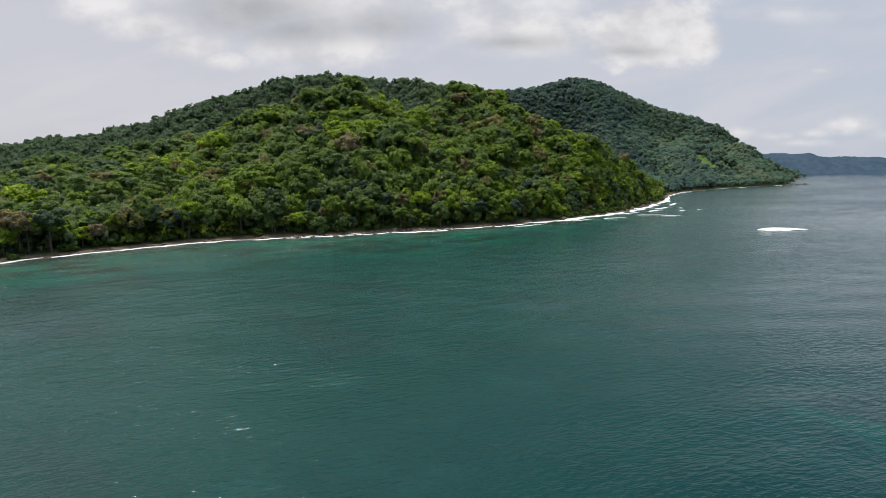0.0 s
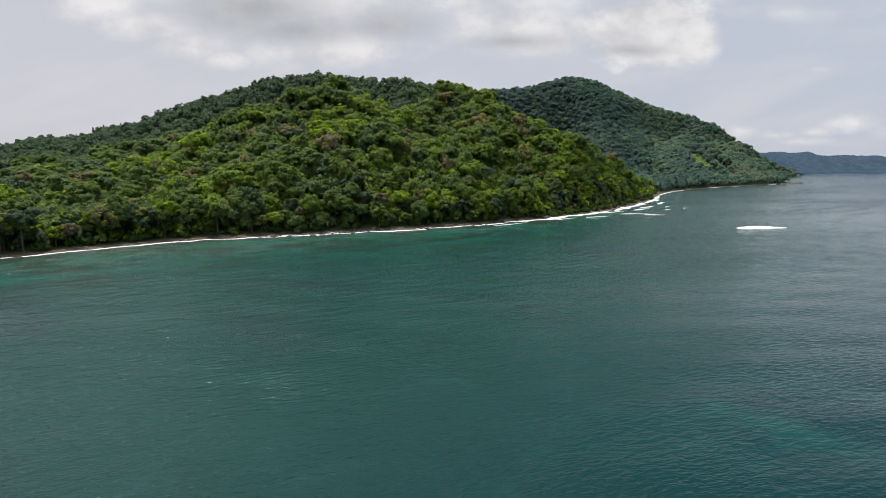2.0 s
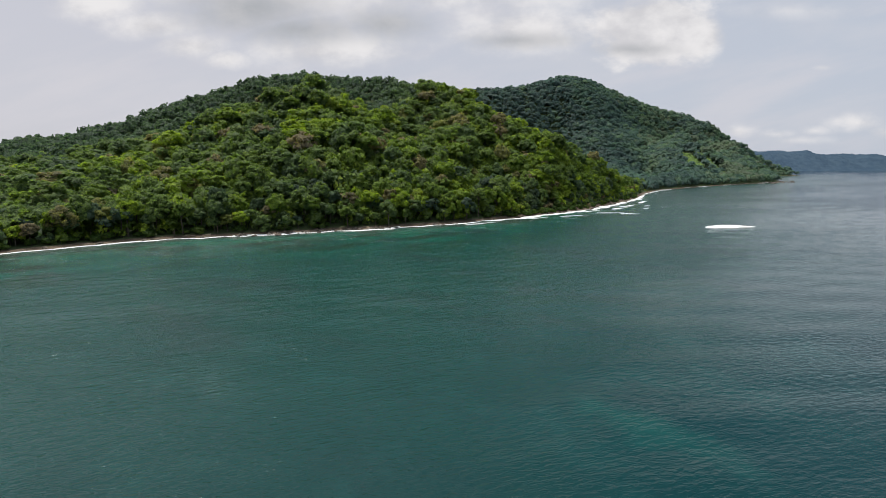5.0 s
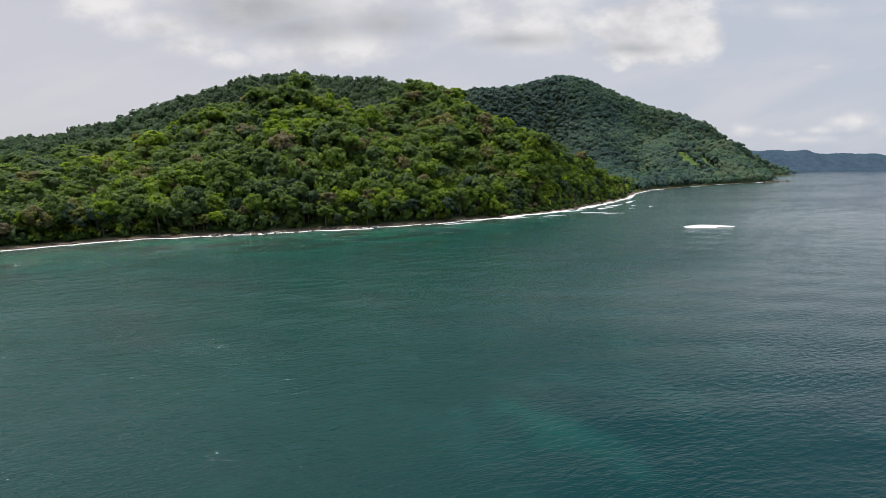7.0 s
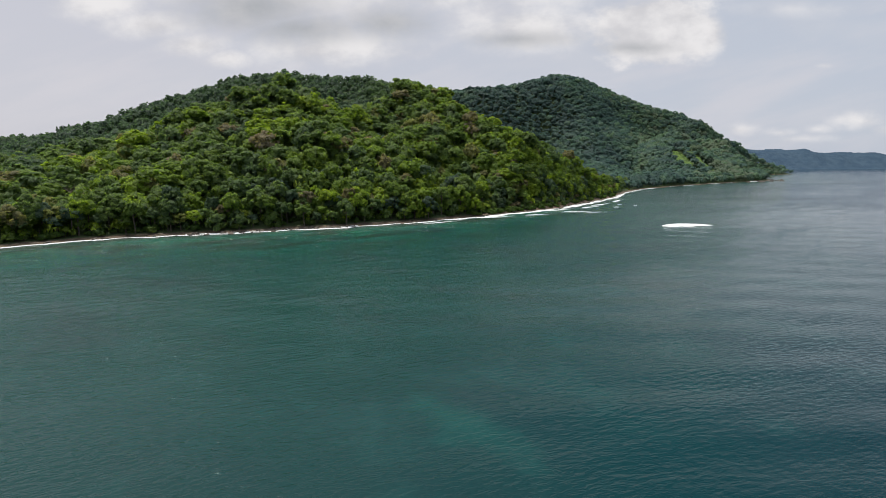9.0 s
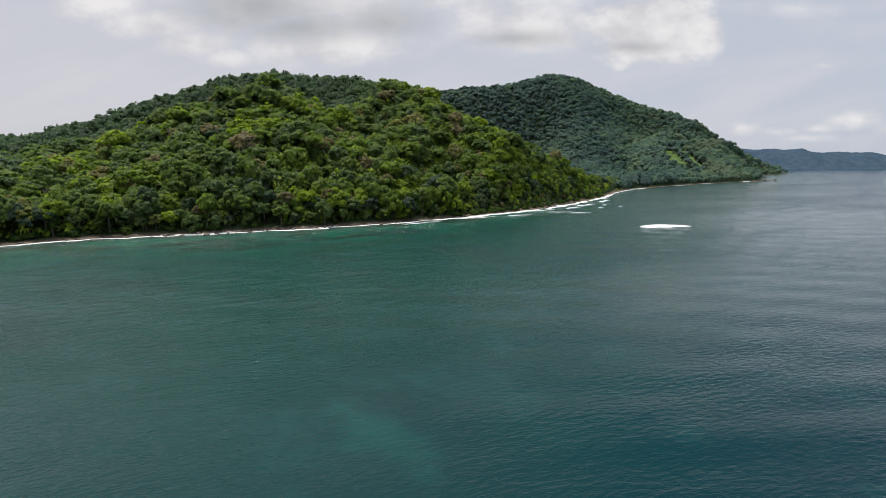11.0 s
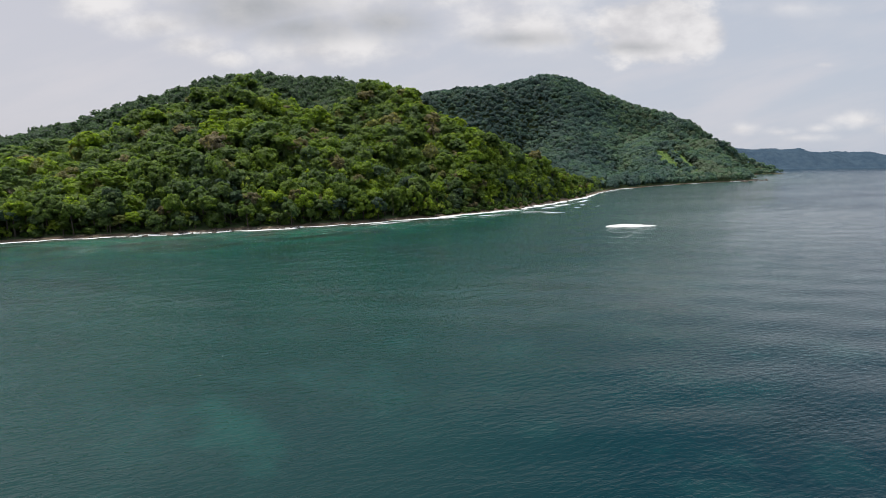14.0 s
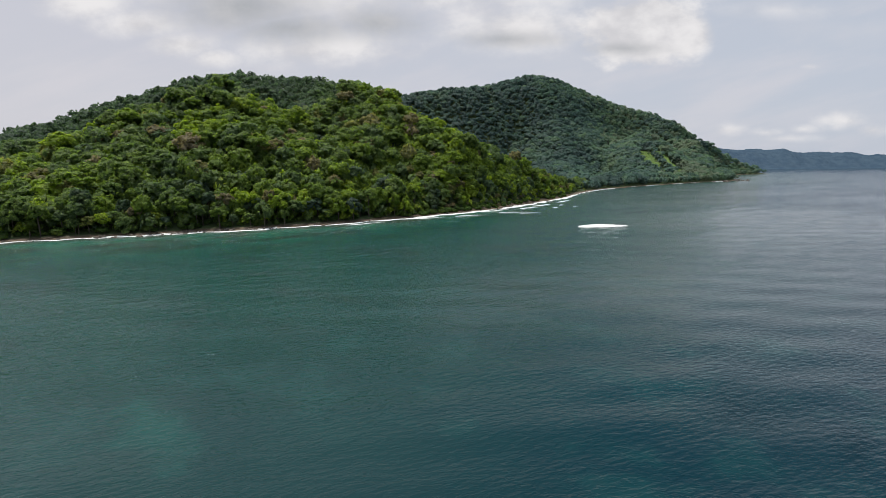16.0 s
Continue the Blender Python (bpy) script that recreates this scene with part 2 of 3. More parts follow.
strip = n.math("ADD", n.math("MULTIPLY", n.math("ABSOLUTE", bank[1]), 0.07), n.math("MULTIPLY", n.math("ABSOLUTE", bank[0]), 0.028))
strip = n.step(n.math("MULTIPLY_ADD", spot, 1.6, n.math("SUBTRACT", 0.35, strip)), 0.4, 1.1)
base = n.mix(n.math("MULTIPLY", strip, 0.4), base, (0.008, 0.080, 0.066, 1))
swell = n.noise(n.mapped(place, (0.35, 1.0, 1), turn=(0, 0, radians(-24))), 0.2, 3.0, 0.5)
chop = n.noise(n.mapped(place, (0.42, 1.0, 1), turn=(0, 0, radians(-20))), 0.85, 3.0, 0.55)
ripple = n.noise(n.mapped(place, (0.5, 1.0, 1), turn=(0, 0, radians(6))), 2.2, 2.0, 0.5)
gust = n.step(n.noise(n.mapped(place, (0.4, 1.0, 1), turn=(0, 0, radians(-20))), 0.012, 3.0, 0.5), 0.35, 0.65)
height = n.math("MULTIPLY_ADD", chop, n.math("MULTIPLY_ADD", gust, 0.32, 0.28), n.math("MULTIPLY", swell, n.math("MULTIPLY_ADD", n.step(off, 320, 130), 0.70, 0.26)))
height = n.math("MULTIPLY_ADD", ripple, n.math("MULTIPLY_ADD", gust, 0.08, 0.055), height)
height = n.math("MULTIPLY", height, n.math("MULTIPLY_ADD", n.math("SUBTRACT", 1.0, n.step(off, 30, 110)), 1.6, 1.0))      # steeper wavelets close to the shore
height = n.math("MULTIPLY", height, n.math("MULTIPLY_ADD", n.step(off, 240, 390), -0.5, 1.0))      # finer out in the deep water
bmp = n.add("ShaderNodeBump", {"Strength": 1.0, "Distance": 1.0, "Height": height})
s = n.add("ShaderNodeBsdfPrincipled", {"Base Color": base, "Roughness": n.math("MULTIPLY_ADD", n.step(off, 70, 4), 0.18, n.math("MULTIPLY_ADD", n.step(off, 350, 190), 0.06, 0.06)), "IOR": 1.333, "Normal": bmp.outputs[0]})
n.add("ShaderNodeOutputMaterial", {0: s.outputs[0]})

# foam: white froth, torn into holes
def foam(name, hole_scale, low, high):
    m, n = material(name)
    place = n.add("ShaderNodeNewGeometry").outputs["Position"]
    holes = n.noise(n.mapped(place, (0.7, 1, 1)), hole_scale, 8.0, 0.75)
    thin = n.add("ShaderNodeAttribute", attribute_name="thin").outputs["Fac"]
    d = n.add("ShaderNodeBsdfPrincipled", {"Base Color": n.mix(n.noise(place, 1.1, 4.0), (0.55, 0.58, 0.58, 1), (0.86, 0.88, 0.88, 1)), "Roughness": 0.8,
              "Normal": n.add("ShaderNodeBump", {"Strength": 0.8, "Distance": 0.4, "Height": n.noise(place, 0.9, 5.0)}).outputs[0]})
    gap = n.add("ShaderNodeBsdfTransparent")
    f = n.step(n.math("SUBTRACT", n.math("ADD", holes, 0.5), thin), low, high)
    s = n.add("ShaderNodeMixShader", {0: f, 1: gap.outputs[0], 2: d.outputs[0]})
    n.add("ShaderNodeOutputMaterial", {0: s.outputs[0]})
    return m


mat_foam = foam("sea_foam", 0.4, 0.42, 0.54)
mat_breaker = foam("breaker_foam", 0.22, 0.47, 0.60)

# the far coast, distance haze painted into a blue base and a faint glow
mat_coast, n = material("far_coast")
place = n.add("ShaderNodeNewGeometry").outputs["Position"]
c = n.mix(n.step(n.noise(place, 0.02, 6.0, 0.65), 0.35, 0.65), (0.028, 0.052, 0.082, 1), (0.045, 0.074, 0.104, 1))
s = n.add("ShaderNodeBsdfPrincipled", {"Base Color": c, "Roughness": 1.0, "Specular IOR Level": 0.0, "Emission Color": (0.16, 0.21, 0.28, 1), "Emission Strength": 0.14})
n.add("ShaderNodeOutputMaterial", {0: s.outputs[0]})


# ---- shape of the land ----
SHORE = np.array([(-700, -250), (-420, 60), (-300, 175), (-234, 260), (-200, 300), (-149, 342), (-76, 367), (-11, 395), (57, 435), (118, 482),
                  (201, 560), (265, 650), (325, 740), (358, 805), (400, 890), (457, 981), (573, 1100), (702, 1217), (837, 1324), (985, 1425),
                  (1040, 1500), (1080, 1650), (1200, 1900), (1420, 2130), (1640, 2270), (1560, 2420), (1250, 2800), (900, 3400), (300, 3700),
                  (-1500, 3700), (-2600, 2500), (-2600, -100)], float)
# hills: middle x, y, height, half widths along and across, turn
NEAR_HILLS = [
    (-273, 965, 146, 145, 133, -0.26), (-104, 872, 87, 113, 107, 0.03), (38, 772, 101, 83, 104, 0.37), (-174, 579, 69, 88, 85, 0.02),
    (-3, 610, 40, 96, 113, 0.01), (160, 600, 39, 89, 58, -0.57), (-699, 980, 79, 195, 155, 0.05), (-325, 603, 21, 123, 127, 0.00),
    (266, 659, 150, 40, 119, -0.60), (-438, 784, 49, 129, 116, -0.07), (-39, 408, 58, 92, 51, 0.40),
    # the spur in front of the ridge, with its knolls and hollows
    (-112, 598, 31, 42, 38, 0.3), (-225, 560, -14, 45, 40, 0.0), (5, 612, -10, 32, 40, 0.2), (-75, 476, 18, 32, 28, 0.0), (-42, 450, -19, 35, 28, 0.0),
    (-110, 466, -13, 25, 25, 0.0), (200, 602, 45, 32, 26, 0.6), (282, 690, 30, 26, 34, -0.6), (135, 590, -14, 36, 30, 0.5), (-150, 720, -12, 75, 50, 0.1),
]
FAR_HILLS = [
    (530, 2104, 331, 215, 229, 0.02), (936, 2171, 195, 195, 109, 0.10), (1083, 2046, 73, 65, 130, -0.07), (986, 1996, 17, 48, 114, 0.0), (1046, 1691, 101, 48, 170, -0.02),
    (1326, 2160, 79, 206, 24, 0.49), (708, 1604, 67, 180, 122, -0.04), (76, 1871, 261, 258, 125, 0.10), (830, 1720, 50, 80, 60, 0.0),
]


def smooth(x, a, b):
    t = np.clip((x - a) / (b - a), 0, 1)
    return t * t * (3 - 2 * t)


def inland(x, y):
    """Metres from the shore: positive on land, negative at sea."""
    best, inside = np.full(x.shape, 1e9), np.zeros(x.shape, bool)
    for a, b in zip(SHORE, np.roll(SHORE, -1, 0)):
        e = b - a
        s = np.clip(((x - a[0]) * e[0] + (y - a[1]) * e[1]) / (e @ e), 0, 1)
        best = np.minimum(best, np.hypot(x - a[0] - s * e[0], y - a[1] - s * e[1]))
        if a[1] != b[1]:
            inside ^= ((a[1] > y) != (b[1] > y)) & (x < e[0] * (y - a[1]) / e[1] + a[0])
    wobble = 2.2 * np.sin(x * 0.071 + 1.3) * np.sin(y * 0.053) + 1.2 * np.sin(x * 0.19 + y * 0.13)
    return np.where(inside, best, -best) + wobble


def ground(x, y, d):
    z = np.zeros(x.shape)
    for cx, cy, h, sx, sy, r in NEAR_HILLS + FAR_HILLS:
        c, s = math.cos(r), math.sin(r)
        p, q = (x - cx) * c + (y - cy) * s, -(x - cx) * s + (y - cy) * c
        z += h * np.exp(-0.5 * ((p / sx) ** 2 + (q / sy) ** 2))
    z = np.clip(d * 0.12, -3, 2.6) + z * smooth(d, 4, 110)
    far = smooth(y, 1050, 1300) * (1 - smooth(y, 1700, 1950))
    gully = np.abs(np.sin(x * 0.021 + 0.9 * np.sin(y * 0.006 + 1) + 0.6)) * 0.6 + np.abs(np.sin(x * 0.047 + y * 0.012 + np.sin(y * 0.011))) * 0.4
    fold = np.abs(np.sin(x * 0.0105 - y * 0.0030 + 0.7 * np.sin(y * 0.004 + x * 0.003) + 0.4))
    z = z + (fold - 0.66) * 52 * smooth(y, 1050, 1300) * (1 - smooth(y, 1650, 1880)) * smooth(d, 40, 220)
    return z + (gully - 0.55) * (7 + 8 * far) * (1 - smooth(y, 1750, 1950)) * smooth(d, 50, 200)


def ground_at(x, y):
    x, y = np.array([x], float), np.array([y], float)
    return float(ground(x, y, inland(x, y))[0])


def sheet(name, verts, faces, mat, smooth_faces=False):
    """A mesh from arrays of points and of quads (or triangles)."""
    me = bpy.data.meshes.new(name)
    k = faces.shape[1]
    me.vertices.add(len(verts))
    me.vertices.foreach_set("co", np.ascontiguousarray(verts, np.float32).ravel())
    me.loops.add(faces.size)
    me.loops.foreach_set("vertex_index", np.ascontiguousarray(faces, np.int32).ravel())
    me.polygons.add(len(faces))
    me.polygons.foreach_set("loop_start", np.arange(0, faces.size, k, dtype=np.int32))
    me.polygons.foreach_set("use_smooth", np.full(len(faces), smooth_faces))
    me.update(calc_edges=True)
    me.validate()
    me.materials.append(mat)
    return me


def value(me, name, data):
    """Store one number a point on a mesh."""
    me.attributes.new(name, "FLOAT", "POINT").data.foreach_set("value", np.ascontiguousarray(data, np.float32))


def outward(me, data):
    """Store on each point of a crown the way outwards."""
    me.attributes.new("out", "FLOAT_VECTOR", "POINT").data.foreach_set("vector", np.ascontiguousarray(data, np.float32).ravel())


def grid_faces(nx, ny):
    i = np.arange(nx - 1)[:, None] * ny + np.arange(ny - 1)[None, :]
    return np.stack([i, i + ny, i + ny + 1, i + 1], -1).reshape(-1, 4)


def spread(*stretches):
    """Coordinates in stretches of (from, to, step)."""
    return np.unique(np.concatenate([np.arange(a, b + s / 2, s) for a, b, s in stretches]))


xs, ys = spread((-2600, -900, 50), (-900, -340, 14), (-340, 420, 8), (420, 1750, 16)), spread((-300, 200, 25), (200, 860, 8), (860, 1150, 10), (1150, 2500, 14), (2500, 3700, 50))
X, Y = [a.ravel() for a in np.meshgrid(xs, ys, indexing="ij")]
D = inland(X, Y)
Z = ground(X, Y, D) + smooth(D, 20, 60) * 1.6 * np.sin(X * 0.043 + 2) * np.sin(Y * 0.05)
me = sheet("ground", np.stack([X, Y, Z], -1), grid_faces(len(xs), len(ys)), mat_land, True)
value(me, "shore", D)
tagged(new("ground", me), "steep coastal hills with dark leaf litter and a narrow sand and shingle beach", "ground", kind="structure")

# ---- the sea ----
xs, ys = spread((-6000, -600, 300), (-600, -260, 20), (-260, 520, 3.5), (520, 1700, 20), (1700, 6000, 300)), spread((-4000, -200, 200), (-200, 20, 10), (20, 640, 3.5), (640, 1500, 20), (1500, 6000, 300))
X, Y = [a.ravel() for a in np.meshgrid(xs, ys, indexing="ij")]
D = -inland(X, Y)
calm = smooth(D, 8, 60) * (1 - smooth(np.hypot(X - 150, Y - 300), 350, 600))
roll = np.sin(X * 0.045 + Y * 0.23 + 1.2 * np.sin(X * 0.021 + 0.7)) * 0.14 + np.sin(-X * 0.10 + Y * 0.41 + 1.5 * np.sin(X * 0.033 + Y * 0.017)) * 0.08 + np.sin(X * 0.35 + Y * 0.62) * 0.03
me = sheet("water", np.stack([X, Y, calm * roll], -1), grid_faces(len(xs), len(ys)), mat_sea, True)
value(me, "offshore", D + 0.25 * np.clip(X - 40, 0, 400))
tagged(new("water", me), "calm green and blue sea with fine ripples over reef patches", "sea", kind="structure")

# ---- the far coast ----
rng = np.random.default_rng(5)
xs, ys = np.linspace(2050, 4800, 520), np.linspace(3820, 4500, 60)
X, Y = [a.ravel() for a in np.meshgrid(xs, ys, indexing="ij")]
crest = 168 - 0.045 * np.clip(X - 2500, 0, 3000) + 8 * np.sin(X * 0.011) + 5 * np.sin(X * 0.031 + 1) + 3 * np.sin(X * 0.083 + 2 * np.sin(X * 0.02))
front = 3900 + 40 * np.sin(X * 0.006) + 14 * np.sin(X * 0.027)
canopy = rng.uniform(-5, 6, X.shape) + 7 * np.sin(X * 0.016 + Y * 0.011) * np.sin(Y * 0.023 - X * 0.007)
Z = crest * smooth(Y, front - 20, front + 420) ** 0.6 + canopy * smooth(Y, front - 10, front + 60) - 1
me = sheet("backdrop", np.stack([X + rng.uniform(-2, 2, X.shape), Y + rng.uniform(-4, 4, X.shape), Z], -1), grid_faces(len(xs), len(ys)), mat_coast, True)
tagged(new("backdrop", me), "low wooded far coast, distance haze painted on in blue", "distant coast", kind="structure")


# ---- trees ----
def crown_points(rng, count, radius, leaf, flat=0.9, lobes=11, tier=0.95, loose=0.36):
    """A crown: leafy tufts over a dome of rounded boughs, with gaps between them. Gives the tufts and the way outwards at each corner."""
    k = np.arange(lobes)
    up = np.clip(1.0 - 1.45 * (k + 0.5) / lobes + rng.uniform(-0.12, 0.12, lobes), -0.5, 1)
    turn = k * 2.4 + rng.uniform(-0.5, 0.5, lobes)
    aim = np.stack([np.cos(turn) * np.sqrt(1 - up ** 2), np.sin(turn) * np.sqrt(1 - up ** 2), up], -1)
    at = aim * rng.uniform(0.48, 0.86, (lobes, 1)) * radius
    size = rng.uniform(0.62, 1.25, lobes) * radius / lobes ** 0.5
    pick = rng.choice(lobes, count * 5, p=size ** 2 / (size ** 2).sum())
    way = rng.normal(0, 1, (count * 5, 3))
    way /= np.linalg.norm(way, axis=1)[:, None]
    squash = np.array((1.1, 1.1, tier))
    p = at[pick] + way * squash * size[pick][:, None] * rng.uniform(0.88, 1.06, (count * 5, 1))
    deep = (np.linalg.norm((p[:, None, :] - at[None]) / squash, axis=2) < 0.84 * size[None]).any(1)
    seen = ((way * aim[pick]).sum(1) > -0.35) & (way[:, 2] > -0.6)
    keep = np.flatnonzero(~deep & seen)[:count]
    p, way, aim = p[keep], way[keep], aim[pick][keep]
    out = way / squash + 0.55 * aim + np.array((0, 0, 0.12))
    out /= np.linalg.norm(out, axis=1)[:, None]
    face = out + rng.normal(0, loose, way.shape)
    face /= np.linalg.norm(face, axis=1)[:, None]
    side = np.cross(face, rng.normal(0, 1, way.shape))
    side /= np.linalg.norm(side, axis=1)[:, None]
    over = np.cross(face, side)
    s = leaf * rng.uniform(0.55, 1.35, (len(p), 1))
    tuft = np.stack([p + (side * math.cos(a) + over * math.sin(a)) * s * rng.uniform(0.4, 0.85, (len(p), 1)) + face * s * rng.uniform(-0.15, 0.05, (len(p), 1))
                     for a in (0.0, 2.1, 4.2)], 1)
    tuft[..., 2] *= flat
    return tuft.astype(np.float32), np.repeat(out[:, None], 3, 1).astype(np.float32)


def tapered(bm, a, b, ra, rb, sides=6):
    """A tapered limb from a to b."""
    a, b = Vector(a), Vector(b)
    turn = (b - a).to_track_quat("Z", "Y").to_matrix()
    ring = [[bm.verts.new(p + turn @ Vector((r * math.cos(k * math.tau / sides), r * math.sin(k * math.tau / sides), 0))) for k in range(sides)] for p, r in ((a, ra), (b, rb))]
    for k in range(sides):
        bm.faces.new((ring[0][k], ring[0][(k + 1) % sides], ring[1][(k + 1) % sides], ring[1][k]))
    bm.faces.new(ring[1])


def part(name, bm, mat, parent, label=""):
    me = bpy.data.meshes.new(name)
    bm.to_mesh(me)
    bm.free()
    me.materials.append(mat)
    ob = new(name, me)
    ob.parent = parent
    return tagged(ob, label)


def broadleaf(seed, height, radius, flat, count, leaf):
    """A tree: trunk with limbs, and a crown of many leafy tufts."""
    rng = np.random.default_rng(seed)
    tree = new("tree")
    bm = bmesh.new()
    fork = height - radius * 1.25 * flat
    lean = rng.uniform(-0.8, 0.8, 2)
    tapered(bm, (0, 0, -1.5), (lean[0] * 0.5, lean[1] * 0.5, fork * 0.55), 0.55, 0.40)
    tapered(bm, (lean[0] * 0.5, lean[1] * 0.5, fork * 0.55), (lean[0], lean[1], fork), 0.40, 0.30)
    for k in range(5):
        a = k * math.tau / 5 + rng.uniform(-0.4, 0.4)
        r = radius * rng.uniform(0.45, 0.75)
        tapered(bm, (lean[0], lean[1], fork * rng.uniform(0.8, 1.0)), (math.cos(a) * r, math.sin(a) * r, fork + radius * flat * rng.uniform(0.2, 0.8)), 0.22, 0.07, 5)
    part("trunk", bm, mat_bark, tree, "grey-brown trunk with spreading limbs")
    quads, out = crown_points(rng, count, radius, leaf, flat, 20, 0.88)
    quads[..., 2] += height - quads[..., 2].max()
    me = sheet("crown", quads.reshape(-1, 3), np.arange(quads.shape[0] * 3).reshape(-1, 3), mat_tree_leaf)
    outward(me, out)
    crown = new("crown", me)
    crown.parent = tree
    return tagged(tree, "broad-leaved jungle tree with a dense rounded green crown", "tree", "trees along the shore")


def forest(name, rng, spots, kinds, mat, label, vary=0.18, level=0.3):
    """One mesh of many crowns. spots: x, y, ground, tint, size, turn. level: how far the crowns close to one canopy."""
    pick = rng.integers(0, len(kinds), len(spots))
    x, y, e = spots[:, 0], spots[:, 1], 14.0
    rise = [(ground(x + a, y + b, inland(x + a, y + b)) - ground(x - a, y - b, inland(x - a, y - b))) / (2 * e) for a, b in ((e, 0), (0, e))]
    slope = np.stack([-rise[0], -rise[1], np.ones(len(x))], -1)
    slope /= np.linalg.norm(slope, axis=1)[:, None]
    points, ways, tints = [], [], []
    for k, (tufts, out) in enumerate(kinds):
        s = spots[pick == k]
        c, q, sc = np.cos(s[:, 5])[:, None], np.sin(s[:, 5])[:, None], s[:, 4][:, None]
        p, o = tufts.reshape(-1, 3)[None], out.reshape(-1, 3)[None]
        tall = sc ** 0.6 * rng.uniform(0.98 - vary, 0.98 + vary, (len(s), 1))
        P, O = np.empty((len(s), p.shape[1], 3), np.float32), np.empty((len(s), p.shape[1], 3), np.float32)
        P[..., 0] = (c * p[..., 0] - q * p[..., 1]) * sc + s[:, 0, None]
        P[..., 1] = (q * p[..., 0] + c * p[..., 1]) * sc + s[:, 1, None]
        P[..., 2] = p[..., 2] * tall + s[:, 2, None]
        O[..., 0], O[..., 1], O[..., 2] = c * o[..., 0] - q * o[..., 1], q * o[..., 0] + c * o[..., 1], o[..., 2]
        O = O * (1 - level) + slope[pick == k][:, None, :] * level
        points.append(P.reshape(-1, 3))
        ways.append(O.reshape(-1, 3))
        tints.append(np.repeat(s[:, 3], p.shape[1]))
    verts = np.concatenate(points)
    me = sheet(name, verts, np.arange(len(verts)).reshape(-1, 3), mat)
    value(me, "tint", np.concatenate(tints))
    outward(me, np.concatenate(ways))
    return tagged(new(name, me), label, "forest", kind="stuff")


def stem_quads(height, width):
    """Two crossed upright strips, tapering: the stem of a tree deep in the forest."""
    out = []
    for a in (0.3, 1.87):
        c, s = math.cos(a) * width, math.sin(a) * width
        out.append([(-c, -s, -3), (c, s, -3), (0, 0, height)])
    return np.array(out, np.float32)


def kind_of_tree(seed, height, radius, flat, count, leaf, lobes, loose=0.36):
    rng = np.random.default_rng(seed)
    q, out = crown_points(rng, count, radius, leaf, flat, lobes, 0.95, loose)
    q[..., 2] += height - q[..., 2].max()
    stem = stem_quads(height * 0.7, 0.3)
    return np.concatenate([q, stem]), np.concatenate([out, np.zeros_like(stem)])


def patches(x, y, size, seed):
    """Slow change over the land, about -1 to 1."""
    r = np.random.default_rng(seed)
    z = np.zeros(x.shape)
    for k in range(6):
        a, f, p = r.uniform(0, math.tau), r.uniform(0.6, 1.6) / size, r.uniform(0, math.tau)
        z += np.sin((x * math.cos(a) + y * math.sin(a)) * f * math.tau + p)
    return z / 3.0


def scatter(rng, x0, x1, y0, y1, step):
    gx, gy = np.meshgrid(np.arange(x0, x1, step), np.arange(y0, y1, step * 0.87))
    gx = gx + (np.arange(gx.shape[0]) % 2)[:, None] * step / 2
    x = gx.ravel() + rng.uniform(-0.42, 0.42, gx.size) * step
    y = gy.ravel() + rng.uniform(-0.42, 0.42, gx.size) * step
    return x, y, inland(x, y)


def tint_of(rng, x, y, share_dry=0.085):
    t = 0.46 + 0.13 * patches(x, y, 140, 3) + 0.10 * patches(x, y, 45, 9) + rng.normal(0, 0.14, x.shape)
    # lighter to the right, sun on that flank painted in; duller to the left
    t = np.clip(t + 0.10 * smooth(x, -60, 140) - 0.07 * smooth(-x, 130, 380), 0.02, 0.87)
    return np.where(rng.uniform(0, 1, x.shape) < share_dry, rng.uniform(0.9, 1.0, x.shape), t)


rng = np.random.default_rng(11)
GRASS = [(760, 1450, 24, 120), (818, 1480, 24, 100)]


def bare(x, y):
    """True in the grassy clearings of the far hill."""
    m = np.zeros(x.shape, bool)
    for cx, cy, a, b in GRASS:
        m |= ((x - cx) / a) ** 2 + ((y - cy) / b) ** 2 < 1 + 0.6 * patches(x, y, 34, 6)
    return m


# the slope that faces the camera
x, y, d = scatter(rng, -620, 430, 250, 1000, 11.3)
x2, y2, d2 = scatter(rng, 120, 430, 450, 880, 12.0)
x, y, d = np.append(x, x2), np.append(y, y2), np.append(d, d2)
front = 668 - 0.06 * np.clip(-x, 0, 600) + 60 * smooth(x, -20, 40)      # how far back the spur reaches
near = (y < front) & (d > 24) & ~((x < -330) & (y < 400))
near |= (x > 60) & (y < 850) & (d > 24)
s = (0.72 + 1.15 * rng.uniform(0, 1, x.shape) ** 2.0) * (0.8 + 0.2 * smooth(d, 30, 90))
spots = np.stack([x, y, ground(x, y, d), tint_of(rng, x, y), s, rng.uniform(0, math.tau, x.shape)], -1)
kinds = [kind_of_tree(100 + k, 18 + 2.5 * (k % 3), 6.6 + 0.7 * (k % 4), (1.0, 1.3, 0.85)[k % 3], 420, 2.04, 16 + 3 * (k % 5)) for k in range(12)]
forest("slope_forest", rng, spots[near], kinds, mat_forest_leaf, "dense jungle trees in mixed greens covering the near hillside", 0.2, 0.48)
